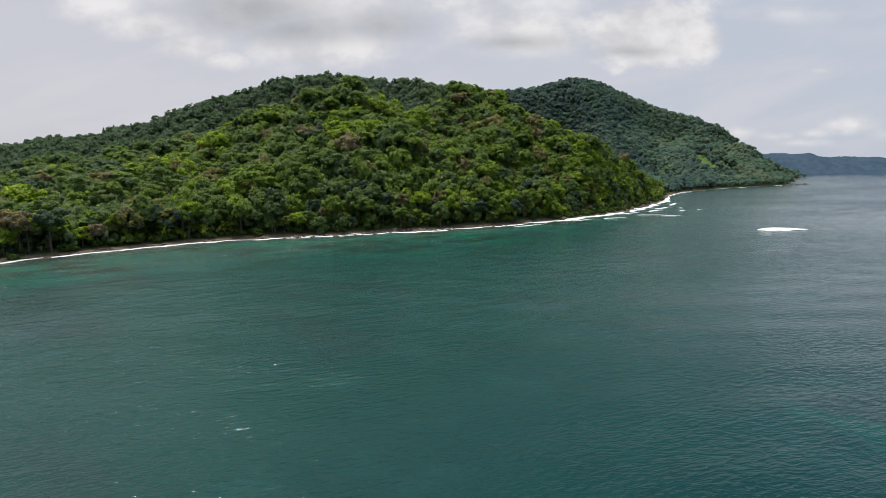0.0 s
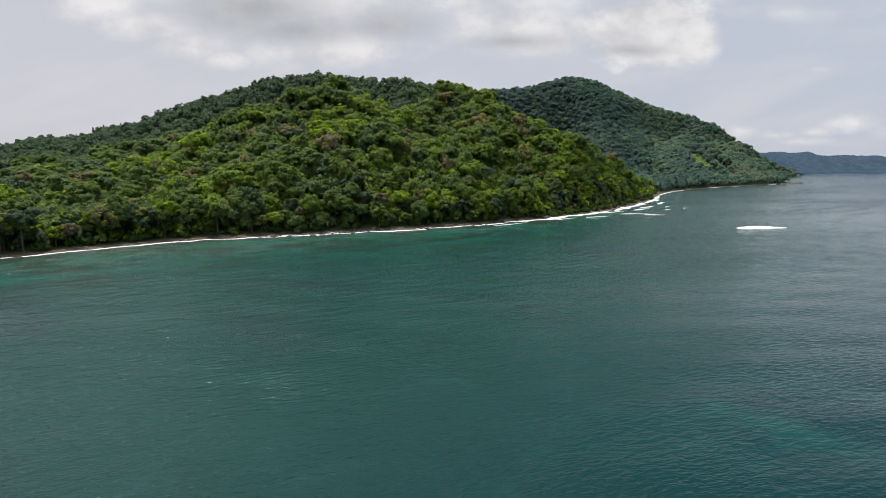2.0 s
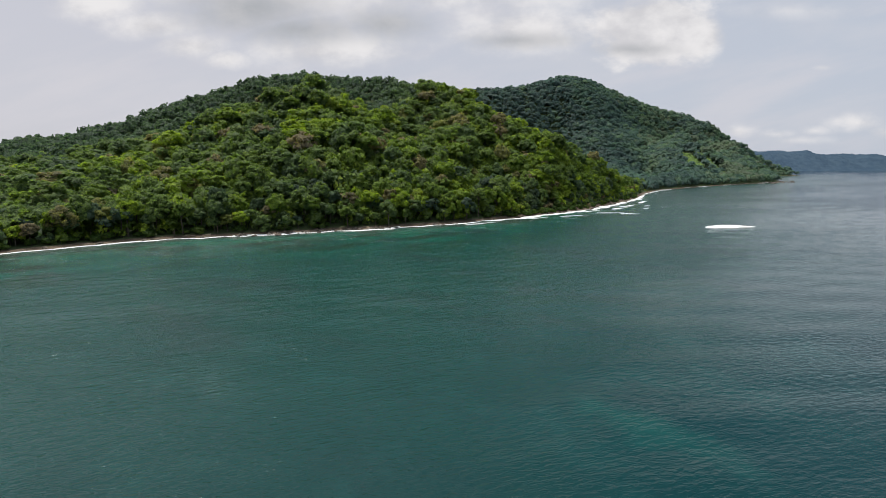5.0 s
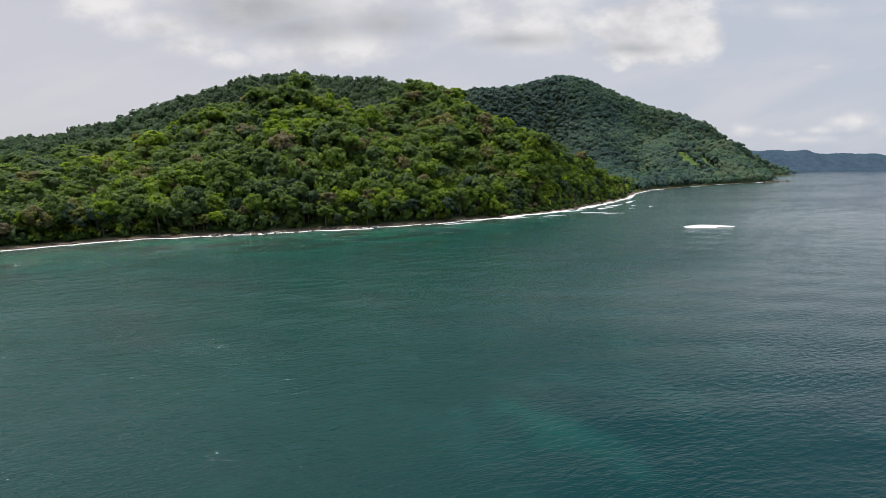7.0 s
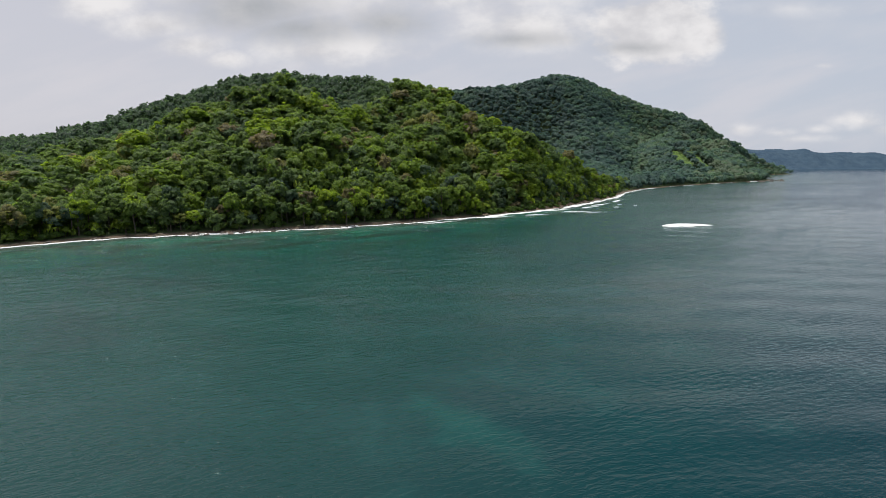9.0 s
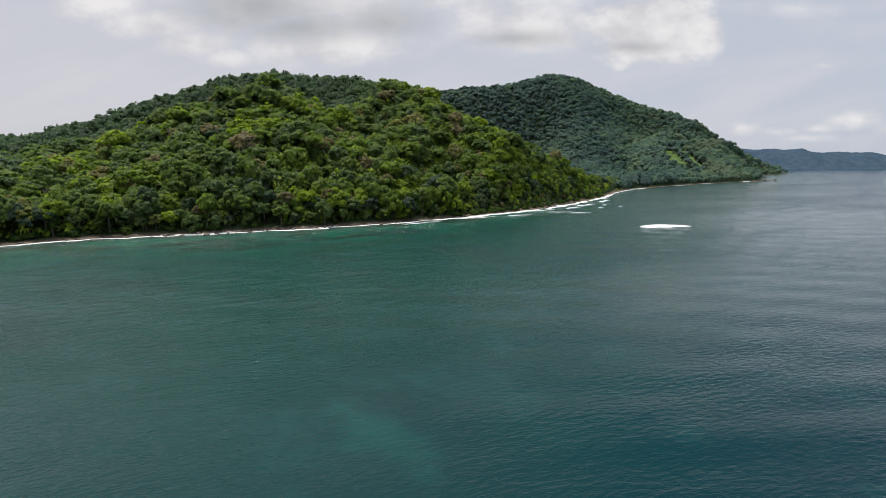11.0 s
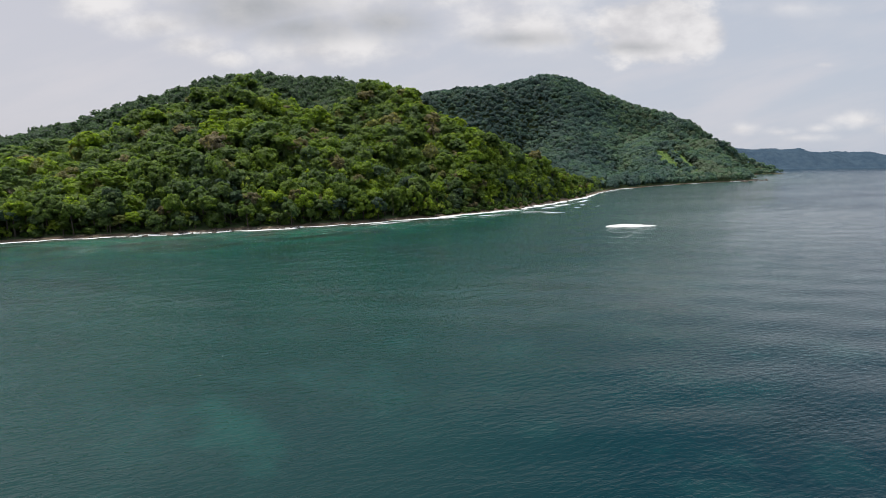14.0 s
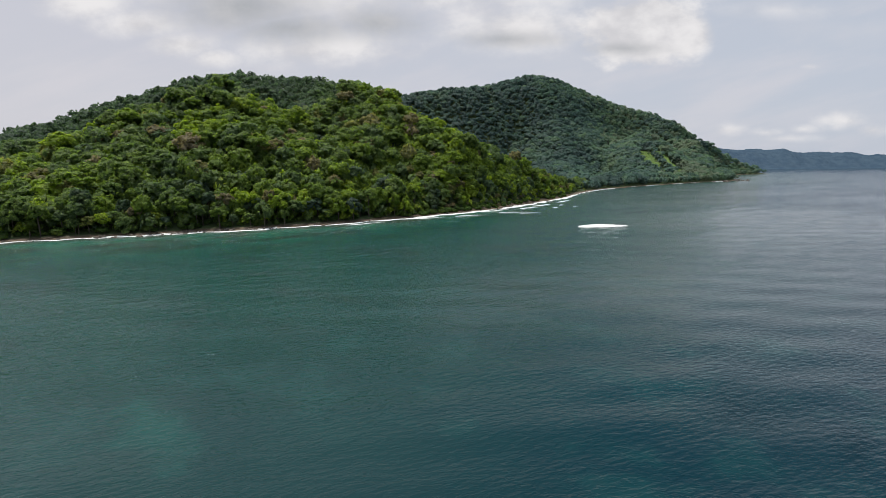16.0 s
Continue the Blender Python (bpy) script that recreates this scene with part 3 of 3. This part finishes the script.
# young trees and undergrowth between them
x, y, d = scatter(rng, -620, 430, 240, 1000, 8.4)
low = (d > 11) & (((y < 720) & ~((x < -330) & (y < 400))) | ((x > 60) & (y < 850)))
spots = np.stack([x, y, ground(x, y, d), np.clip(tint_of(rng, x, y, 0.02) * 1.1, 0, 0.87), rng.uniform(0.6, 1.25, x.shape) * (0.6 + 0.4 * smooth(d, 8, 30)), rng.uniform(0, math.tau, x.shape)], -1)
kinds = [kind_of_tree(250 + k, 13.0 + 1.5 * (k % 3), 5.6 + 0.6 * (k % 3), 1.1, 50, 3.5, 9) for k in range(6)]
forest("undergrowth", rng, spots[low], kinds, mat_forest_leaf, "young trees and vines filling the gaps below the canopy", 0.18, 0.5)
# the ridges above and behind it, cloud shade painted in by cutting the tints
x, y, d = scatter(rng, -1150, 440, 0, 1250, 11.0)
rest = (d > 24) & ~((y > 985) & (rng.uniform(0, 1, x.shape) < 0.5)) & ~((y < 668 - 0.06 * np.clip(-x, 0, 600) + 60 * smooth(x, -20, 40)) & (x > -620)) & ~((x > 60) & (y < 850)) & (y > 250) & (x > -0.95 * y - 90) & (y < 1075)
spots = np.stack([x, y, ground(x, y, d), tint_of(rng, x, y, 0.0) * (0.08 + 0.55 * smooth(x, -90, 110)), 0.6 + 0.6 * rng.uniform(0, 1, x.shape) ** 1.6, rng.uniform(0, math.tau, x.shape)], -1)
kinds = [kind_of_tree(200 + k, 18 + 2.5 * (k % 3), 7.0 + 0.7 * (k % 4), (0.95, 1.15, 0.8)[k % 3], 112, 3.35, 12 + k % 4) for k in range(8)]
forest("ridge_forest", rng, spots[rest], kinds, mat_forest_leaf, "jungle along the upper ridges, cloud shade painted in as dark green", 0.24, 0.42)
# the hill behind the bay; cloud shade painted in as darker tints to the left
x, y, d = scatter(rng, -300, 1680, 960, 2520, 12.2)
far = (d > 5) & ((y > 1250) | (x > 420)) & ~bare(x, y) & (y < 2330) & (x > 0.12 * y - 300) & ~((y > 2190) & (rng.uniform(0, 1, x.shape) < 0.5))
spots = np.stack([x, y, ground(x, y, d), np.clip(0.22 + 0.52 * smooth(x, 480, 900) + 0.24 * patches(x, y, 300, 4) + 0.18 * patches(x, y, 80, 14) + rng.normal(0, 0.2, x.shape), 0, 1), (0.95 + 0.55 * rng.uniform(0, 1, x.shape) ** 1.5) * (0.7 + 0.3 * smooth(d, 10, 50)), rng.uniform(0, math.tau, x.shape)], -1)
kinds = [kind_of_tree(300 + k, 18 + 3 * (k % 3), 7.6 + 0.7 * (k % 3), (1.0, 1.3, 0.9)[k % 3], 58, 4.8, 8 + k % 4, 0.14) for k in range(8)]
forest("far_forest", rng, spots[far], kinds, mat_hazy_leaf, "jungle covering the hill behind the bay, haze painted in as blue-green", 0.16, 0.62)

# single trees along the shore
x, y, d = scatter(rng, -300, 430, 170, 930, 8.8)
edge = np.flatnonzero((d > 9.0 + 2.5 * smooth(-x, 100, 180) - 3 * smooth(x, 60, 140)) & (d <= 26) & (y > 200))
edge = edge[np.argsort(np.hypot(x[edge] - 20, y[edge]))][:300]
models = [broadleaf(40 + k, (15, 18, 22, 16, 20, 24)[k % 6], (6.5, 7.5, 8.5, 7.0)[k % 4], (1.0, 0.85, 1.15, 0.8)[k % 4], 900, 1.75) for k in range(8)]
first = set()
for i in edge:
    k = int(rng.integers(0, len(models)))
    size = (0.75 + 0.65 * rng.uniform(0, 1) ** 1.5) * (0.7 + 0.3 * float(smooth(d[i], 5, 18)))
    if x[i] > 110:
        size *= 0.42 + 0.58 * float(smooth(d[i], 9, 26))
    m = pose(x[i], y[i], ground_at(x[i], y[i]) - 0.3, 0, 0, rng.uniform(0, 360)) @ Matrix.Diagonal((size, size, size * rng.uniform(0.9, 1.15), 1))
    if k in first:
        ob = copy_thing(models[k], pose(0, 0, 0))
        ob.matrix_basis = m
    else:
        first.add(k)
        models[k].matrix_basis = m


# ---- surf ----
def slope_of(x, y):
    g = np.stack([inland(x + 1, y) - inland(x - 1, y), inland(x, y + 1) - inland(x, y - 1)], -1)
    return g / np.maximum(np.linalg.norm(g, axis=-1, keepdims=True), 1e-6)


def along_shore(first, last, step):
    """Points along the shore between two of its corners."""
    pts = []
    for a, b in zip(SHORE[first:last], SHORE[first + 1:last + 1]):
        k = max(2, int(np.linalg.norm(b - a) / step))
        pts.extend(a + (b - a) * i / k for i in range(k))
    return np.array(pts)


def surf(name, base, inner, outer, thin, lift, rows, label):
    """A ragged band of foam. inner and outer: metres inland of its edges, point by point."""
    grid = np.empty((len(base), rows, 3))
    for r in range(rows):
        f = r / (rows - 1)
        goal = inner * (1 - f) + outer * f
        x, y = base[:, 0].copy(), base[:, 1].copy()
        for _ in range(4):
            g = slope_of(x, y)
            off = goal - inland(x, y)
            x, y = x + g[:, 0] * off, y + g[:, 1] * off
        z = np.maximum(ground(x, y, inland(x, y)), 0) + lift * math.sin(math.pi * (0.1 + 0.8 * f)) + 0.06
        grid[:, r] = np.stack([x, y, z], -1)
    me = sheet(name, grid.reshape(-1, 3), grid_faces(len(base), rows), mat_foam, True)
    across = np.abs(np.linspace(-1, 1, rows))[None, :] ** 3 * 0.35
    value(me, "thin", (thin[:, None] + across).ravel())
    return tagged(new(name, me), label, "foam", kind="stuff")


rng = np.random.default_rng(21)
base = along_shore(2, 15, 1.5)
s = np.arange(len(base)) * 1.5
wave = np.clip(0.5 + 0.5 * np.sin(s * 0.055 + 1.0) * np.sin(s * 0.021 + 0.4) + 0.3 * np.sin(s * 0.17) * np.sin(s * 0.013 + 2), 0, 1.2)
jag = np.convolve(rng.normal(0, 1, len(s)), np.ones(4) / 4, "same") + np.convolve(rng.normal(0, 2.5, len(s)), np.ones(15) / 15, "same")
strong = smooth(base[:, 0], 20, 130) * (1 - smooth(base[:, 1], 720, 860))
surf("surf_line", base, 0.9 + 0.8 * jag, -1.3 - 3.0 * wave * (0.55 + 0.45 * smooth(base[:, 0], -170, -20)) - 5.5 * strong * (0.35 + 0.65 * wave) - 1.1 * jag, 0.34 - 0.46 * wave - 0.14 * strong + 0.3 * jag, 0.45, 7, "white line of surf washing along the beach")
base = along_shore(15, 20, 6.0)
wave = 0.5 + 0.5 * np.sin(np.arange(len(base)) * 0.27) * np.sin(np.arange(len(base)) * 0.071 + 1)
surf("far_surf_line", base, 1.5 + 1.5 * wave, -0.5 - 3.5 * wave, 0.84 - 0.62 * wave, 0.5, 4, "thin white surf line below the far hill")
base = along_shore(4, 10, 1.5)
base = base[(base[:, 0] > -110) & (base[:, 0] < 10)]
jag = np.convolve(rng.normal(0, 1, len(base)), np.ones(7) / 7, "same")
surf("wash_over_rocks", base, 5.5 + 1.5 * jag, 1.5 + jag, 0.42 + 0.25 * jag, 0.1, 5, "thin froth lying among shore rocks")


def roller(name, a, b, width, height, thin, label, blunt=0.25):
    """A breaking wave between two places: a heaped ridge of white water, blunt at a and tapering to b."""
    a, b = np.array(a, float), np.array(b, float)
    length = np.linalg.norm(b - a)
    ax = (b - a) / length
    si = np.array([-ax[1], ax[0]])
    nu, nv = max(12, int(length / 0.7)), 11
    u, v = np.meshgrid(np.linspace(0, 1, nu), np.linspace(-1, 1, nv), indexing="ij")
    form = np.minimum(1, u / blunt) ** 0.5 * np.clip(1 - u, 0, 1) ** 0.6
    r = np.random.default_rng(int(length * 10))
    edge = 1 + 0.12 * np.sin(u * 19 + v) + 0.08 * np.sin(u * 43 + 2 * v) + r.uniform(-0.12, 0.12, u.shape)
    off = v * width * 0.5 * form * edge + 0.035 * length * np.sin(u * 4.5 + length) + 0.2 * np.sin(u * 13)
    P = a + u[..., None] * length * ax + off[..., None] * si
    bulge = np.clip(1 - v ** 2, 0, 1) * (0.6 + 0.4 * v)
    z = 0.04 + height * form * bulge * (0.75 + r.uniform(0, 0.5, u.shape))
    me = sheet(name, np.concatenate([P, z[..., None]], -1).reshape(-1, 3), grid_faces(nu, nv), mat_breaker, True)
    value(me, "thin", (thin + 0.45 * np.abs(v) ** 4 + 0.3 * u ** 3).ravel())
    return tagged(new(name, me), label, "wave", kind="stuff")


roller("breaking_wave", (255, 404), (298, 408), 24, 2.5, -0.05, "white breaking wave rolling over a shallow reef", 0.5)
for a, b, wd in (((158, 492), (186, 507), 5), ((205, 530), (238, 534), 5), ((226, 521), (250, 524), 5), ((236, 572), (262, 600), 8), ((255, 608), (290, 640), 8),
                 ((186, 540), (226, 566), 6), ((300, 668), (330, 706), 8), ((275, 584), (284, 586), 3.5), ((292, 622), (299, 624), 4), ((304, 600), (311, 603), 3.5),
                 ((120, 472), (150, 490), 4), ((60, 426), (95, 448), 4)):
    roller("small_breaker", a, b, wd, 0.5, 0.2, "small white breaker close to the shore", 0.3)


# ---- things on the beach ----
def rock(seed, size):
    r = np.random.default_rng(seed)
    bm = bmesh.new()
    bmesh.ops.create_icosphere(bm, subdivisions=2, radius=1.0)
    stretch = r.uniform(0.7, 1.4, 3) * (1, 1, 0.6)
    for vert in bm.verts:
        q = vert.co.copy()
        vert.co *= 1 + 0.45 * noise.noise(q * 1.3 + Vector((seed * 3.1, 0, 0))) + 0.18 * noise.noise(q * 3.1 + Vector((0, seed, 0)))
        vert.co = Vector((vert.co.x * stretch[0], vert.co.y * stretch[1], vert.co.z * stretch[2])) * size
    me = bpy.data.meshes.new("rock")
    bm.to_mesh(me)
    bm.free()
    me.materials.append(mat_rock)
    return me


def log(seed):
    """A washed-up trunk with broken limbs."""
    r = np.random.default_rng(seed)
    bm = bmesh.new()
    length = r.uniform(5, 10)
    bend = r.uniform(-0.6, 0.6)
    tapered(bm, (-length / 2, 0, 0.2), (0, bend, 0.35), 0.38, 0.30, 7)
    tapered(bm, (0, bend, 0.35), (length / 2, 0, 0.5), 0.30, 0.14, 7)
    for k in range(4):
        x0 = r.uniform(-0.3, 0.45) * length
        tapered(bm, (x0, bend * 0.5, 0.4), (x0 + r.uniform(0.2, 1.5), r.uniform(-1.6, 1.6), r.uniform(0.8, 2.4)), 0.13, 0.04, 5)
    for k in range(5):
        a = k * math.tau / 5
        tapered(bm, (-length / 2, 0, 0.2), (-length / 2 - 0.5, math.cos(a) * 0.9, 0.4 + math.sin(a) * 0.7), 0.15, 0.04, 4)
    me = bpy.data.meshes.new("driftwood_log")
    bm.to_mesh(me)
    bm.free()
    me.materials.append(mat_drift)
    return me


def beach_spot(r, x0, x1, low, high):
    """A place between two distances inland on the stretch of shore from x0 to x1."""
    i = np.flatnonzero((beach[:, 0] >= x0) & (beach[:, 0] <= x1))
    p = beach[r.choice(i)]
    want = r.uniform(low, high)
    x, y = np.array([p[0]]), np.array([p[1]])
    for _ in range(4):
        g = slope_of(x, y)
        off = want - inland(x, y)
        x, y = x + g[:, 0] * off, y + g[:, 1] * off
    return float(x[0]), float(y[0])


beach = along_shore(2, 20, 1.0)
r = np.random.default_rng(31)
rocks = [rock(k, 1.0) for k in range(6)]
for count, x0, x1, low, high, big in ((90, -110, -5, -2.0, 6.0, 1.6), (40, -240, -110, 0, 6.0, 1.2), (60, 0, 250, -1.5, 5.0, 1.5), (12, 250, 360, -3, 3, 1.6), (26, 860, 1040, -34, 6, 4.2)):
    for _ in range(count):
        x, y = beach_spot(r, x0, x1, low, high)
        size = big * r.uniform(0.4, 1.2)
        ob = new("rock", rocks[int(r.integers(0, 6))])
        ob.matrix_basis = pose(x, y, max(ground_at(x, y), -0.4) + size * 0.1, 0, 0, r.uniform(0, 360)) @ Matrix.Scale(size, 4)
        tagged(ob, "dark wet rock at the water's edge", "rock", "rocks along the shore")
logs = [log(k) for k in range(5)]
for k in range(34):
    x, y = beach_spot(r, -240, 60 if k < 26 else 320, 2.5, 7.5)
    g = slope_of(np.array([x]), np.array([y]))[0]
    ob = new("driftwood_log", logs[k % 5])
    ob.matrix_basis = pose(x, y, ground_at(x, y) + 0.12, 0, 0, math.degrees(math.atan2(-g[0], g[1])) + r.uniform(-50, 50)) @ Matrix.Scale(r.uniform(0.6, 1.1), 4)
    tagged(ob, "bleached driftwood trunk with broken limbs on the beach", "driftwood", "driftwood on the beach")


def shrub(seed):
    g = np.random.default_rng(seed)
    q, out = crown_points(g, 300, 2.6, 1.1, 0.8, 9)
    q[..., 2] += 1.6
    me = sheet("foliage", q.reshape(-1, 3), np.arange(len(q) * 3).reshape(-1, 3), mat_shrub)
    outward(me, out)
    bush = new("shrub")
    bm = bmesh.new()
    for k in range(5):
        a = k * math.tau / 5
        tapered(bm, (0, 0, -0.4), (math.cos(a) * 1.1, math.sin(a) * 1.1, 1.7), 0.09, 0.03, 4)
    part("stem", bm, mat_bark, bush)
    ob = new("foliage", me)
    ob.parent = bush
    return tagged(bush, "low bright green shrub at the edge of the beach", "shrub", "shrubs along the shore")


shrubs = [shrub(500 + k) for k in range(4)]
for k in range(290):
    x0, x1, low, high, big = ((110, 250, 5, 22, 1.1), (110, 250, 5, 14, 1.0), (250, 345, 4, 14, 1.0), (-250, 110, 10, 17, 1.1), (-250, 110, 11, 15, 1.2))[k % 5]
    x, y = beach_spot(r, x0, x1, low, high)
    if k == 4:
        x, y = -233, 268
    ob = shrubs[k] if k < 4 else copy_thing(shrubs[k % 4], pose(0, 0, 0))
    ob.matrix_basis = pose(x, y, ground_at(x, y) - 0.1, 0, 0, r.uniform(0, 360)) @ Matrix.Scale(big * r.uniform(0.6, 1.3), 4)


def palm(seed):
    """A coconut palm: a curved trunk and a head of arching fronds with hanging leaflets."""
    g = np.random.default_rng(seed)
    tree = new("palm_tree")
    bm = bmesh.new()
    tall, lean = g.uniform(8, 11), g.uniform(1, 3)
    at = [Vector((lean * (k / 5) ** 1.7, 0, tall * k / 5 - 0.3)) for k in range(6)]
    for k in range(5):
        tapered(bm, at[k], at[k + 1], 0.24 - 0.02 * k, 0.22 - 0.02 * k, 7)
    part("trunk", bm, mat_bark, tree, "slender curved grey trunk")
    for k in range(15):
        a, rise, span = k * 2.4, g.uniform(-0.2, 1.1), g.uniform(3.2, 4.4)
        bm = bmesh.new()
        path = [at[5] + Vector((math.cos(a) * span * t, math.sin(a) * span * t, span * (rise * t - (0.7 + 0.5 * rise) * t * t))) for t in np.linspace(0, 1, 9)]
        side = Vector((-math.sin(a), math.cos(a), 0))
        for i in range(8):
            p, q = path[i], path[i + 1]
            wide = 0.95 * math.sin(math.pi * (0.12 + 0.8 * i / 8))
            for sgn in (-1, 1):
                tip = (p + q) / 2 + side * sgn * wide + (q - p) * 0.5 - Vector((0, 0, 0.35 * wide))
                bm.faces.new([bm.verts.new(v) for v in (p, q, tip + (q - p) * 0.2, tip - (q - p) * 0.2)])
        part("frond", bm, mat_palm, tree)
    return tagged(tree, "coconut palm leaning over the beach", "palm tree", "palms along the shore")


palms = [palm(600 + k) for k in range(3)]
for k, (x, y) in enumerate(((-216, 306), (-222, 302), (-196, 322), (-190, 327), (-180, 336), (-206, 316), (-147, 350), (-52, 386), (62, 446), (93, 468))):
    ob = palms[k] if k < 3 else copy_thing(palms[k % 3], pose(0, 0, 0))
    ob.matrix_basis = pose(x, y, ground_at(x, y), 0, 0, r.uniform(180, 360)) @ Matrix.Scale(r.uniform(0.85, 1.15), 4)



def bare_tree(seed):
    """A leafless tree: a pale stem that forks into branches and twigs."""
    g = np.random.default_rng(seed)
    bm = bmesh.new()
    tall = g.uniform(17, 21)
    tapered(bm, (0, 0, -1), (0.3, 0.2, tall * 0.6), 0.34, 0.24, 6)
    tapered(bm, (0.3, 0.2, tall * 0.6), (0.0, 0.5, tall * 0.85), 0.24, 0.12, 5)
    for k in range(11):
        a, z0 = k * 2.4, tall * g.uniform(0.5, 0.85)
        reach = g.uniform(2.5, 4.5)
        knee = Vector((math.cos(a) * reach * 0.5, math.sin(a) * reach * 0.5, z0 + reach * 0.45))
        tip = knee + Vector((math.cos(a + 0.4), math.sin(a + 0.4), g.uniform(0.5, 1.3))) * reach * 0.6
        tapered(bm, (0.25, 0.25, z0), knee, 0.14, 0.10, 4)
        tapered(bm, knee, tip, 0.10, 0.05, 4)
        for m in range(3):
            tapered(bm, knee.lerp(tip, 0.3 + 0.3 * m), knee.lerp(tip, 0.3 + 0.3 * m) + Vector(g.uniform(-1, 1, 3) + (0, 0, 0.7)) * 1.5, 0.06, 0.03, 3)
    me = bpy.data.meshes.new("bare_tree")
    bm.to_mesh(me)
    bm.free()
    me.materials.append(mat_drift)
    return me


bare_trees = [bare_tree(700 + k) for k in range(3)]
for k in range(26):
    x, y = r.uniform(-260, 230), 0.0
    y = 400 + 0.45 * max(x, 0) + r.uniform(20, 260) if x > -100 else r.uniform(380, 560)
    if float(inland(np.array([x]), np.array([y]))[0]) < 35:
        continue
    ob = new("bare_tree", bare_trees[k % 3])
    ob.matrix_basis = pose(x, y, ground_at(x, y), 0, 0, r.uniform(0, 360)) @ Matrix.Scale(r.uniform(0.8, 1.1), 4)
    tagged(ob, "pale leafless tree standing among the jungle canopy", "tree", "bare trees on the slope")

# ---- grass on the far hill ----
tufts = []
for cx, cy, a, b in GRASS:
    k = 1600
    q, m = np.sqrt(r.uniform(0, 1, k)), r.uniform(0, math.tau, k)
    x, y = cx + a * q * np.cos(m), cy + b * q * np.sin(m)
    z = ground(x, y, inland(x, y))
    h, t = r.uniform(2.0, 4.0, k), r.uniform(0, math.pi, k)
    c, s = np.cos(t) * 3.0, np.sin(t) * 3.0
    tufts.append(np.stack([np.stack(p, -1) for p in ((x - c, y - s, z - 0.5), (x + c, y + s, z - 0.5), (x + c * 0.8, y + s * 0.8 + 6, z + h + 1), (x - c * 0.8, y - s * 0.8 + 6, z + h + 1))], 1))
q = np.concatenate(tufts).reshape(-1, 3)
tagged(new("hill_grass", sheet("hill_grass", q, np.arange(len(q)).reshape(-1, 4), mat_grass)), "bright green grassy clearings on the far hillside", "grass", kind="stuff")
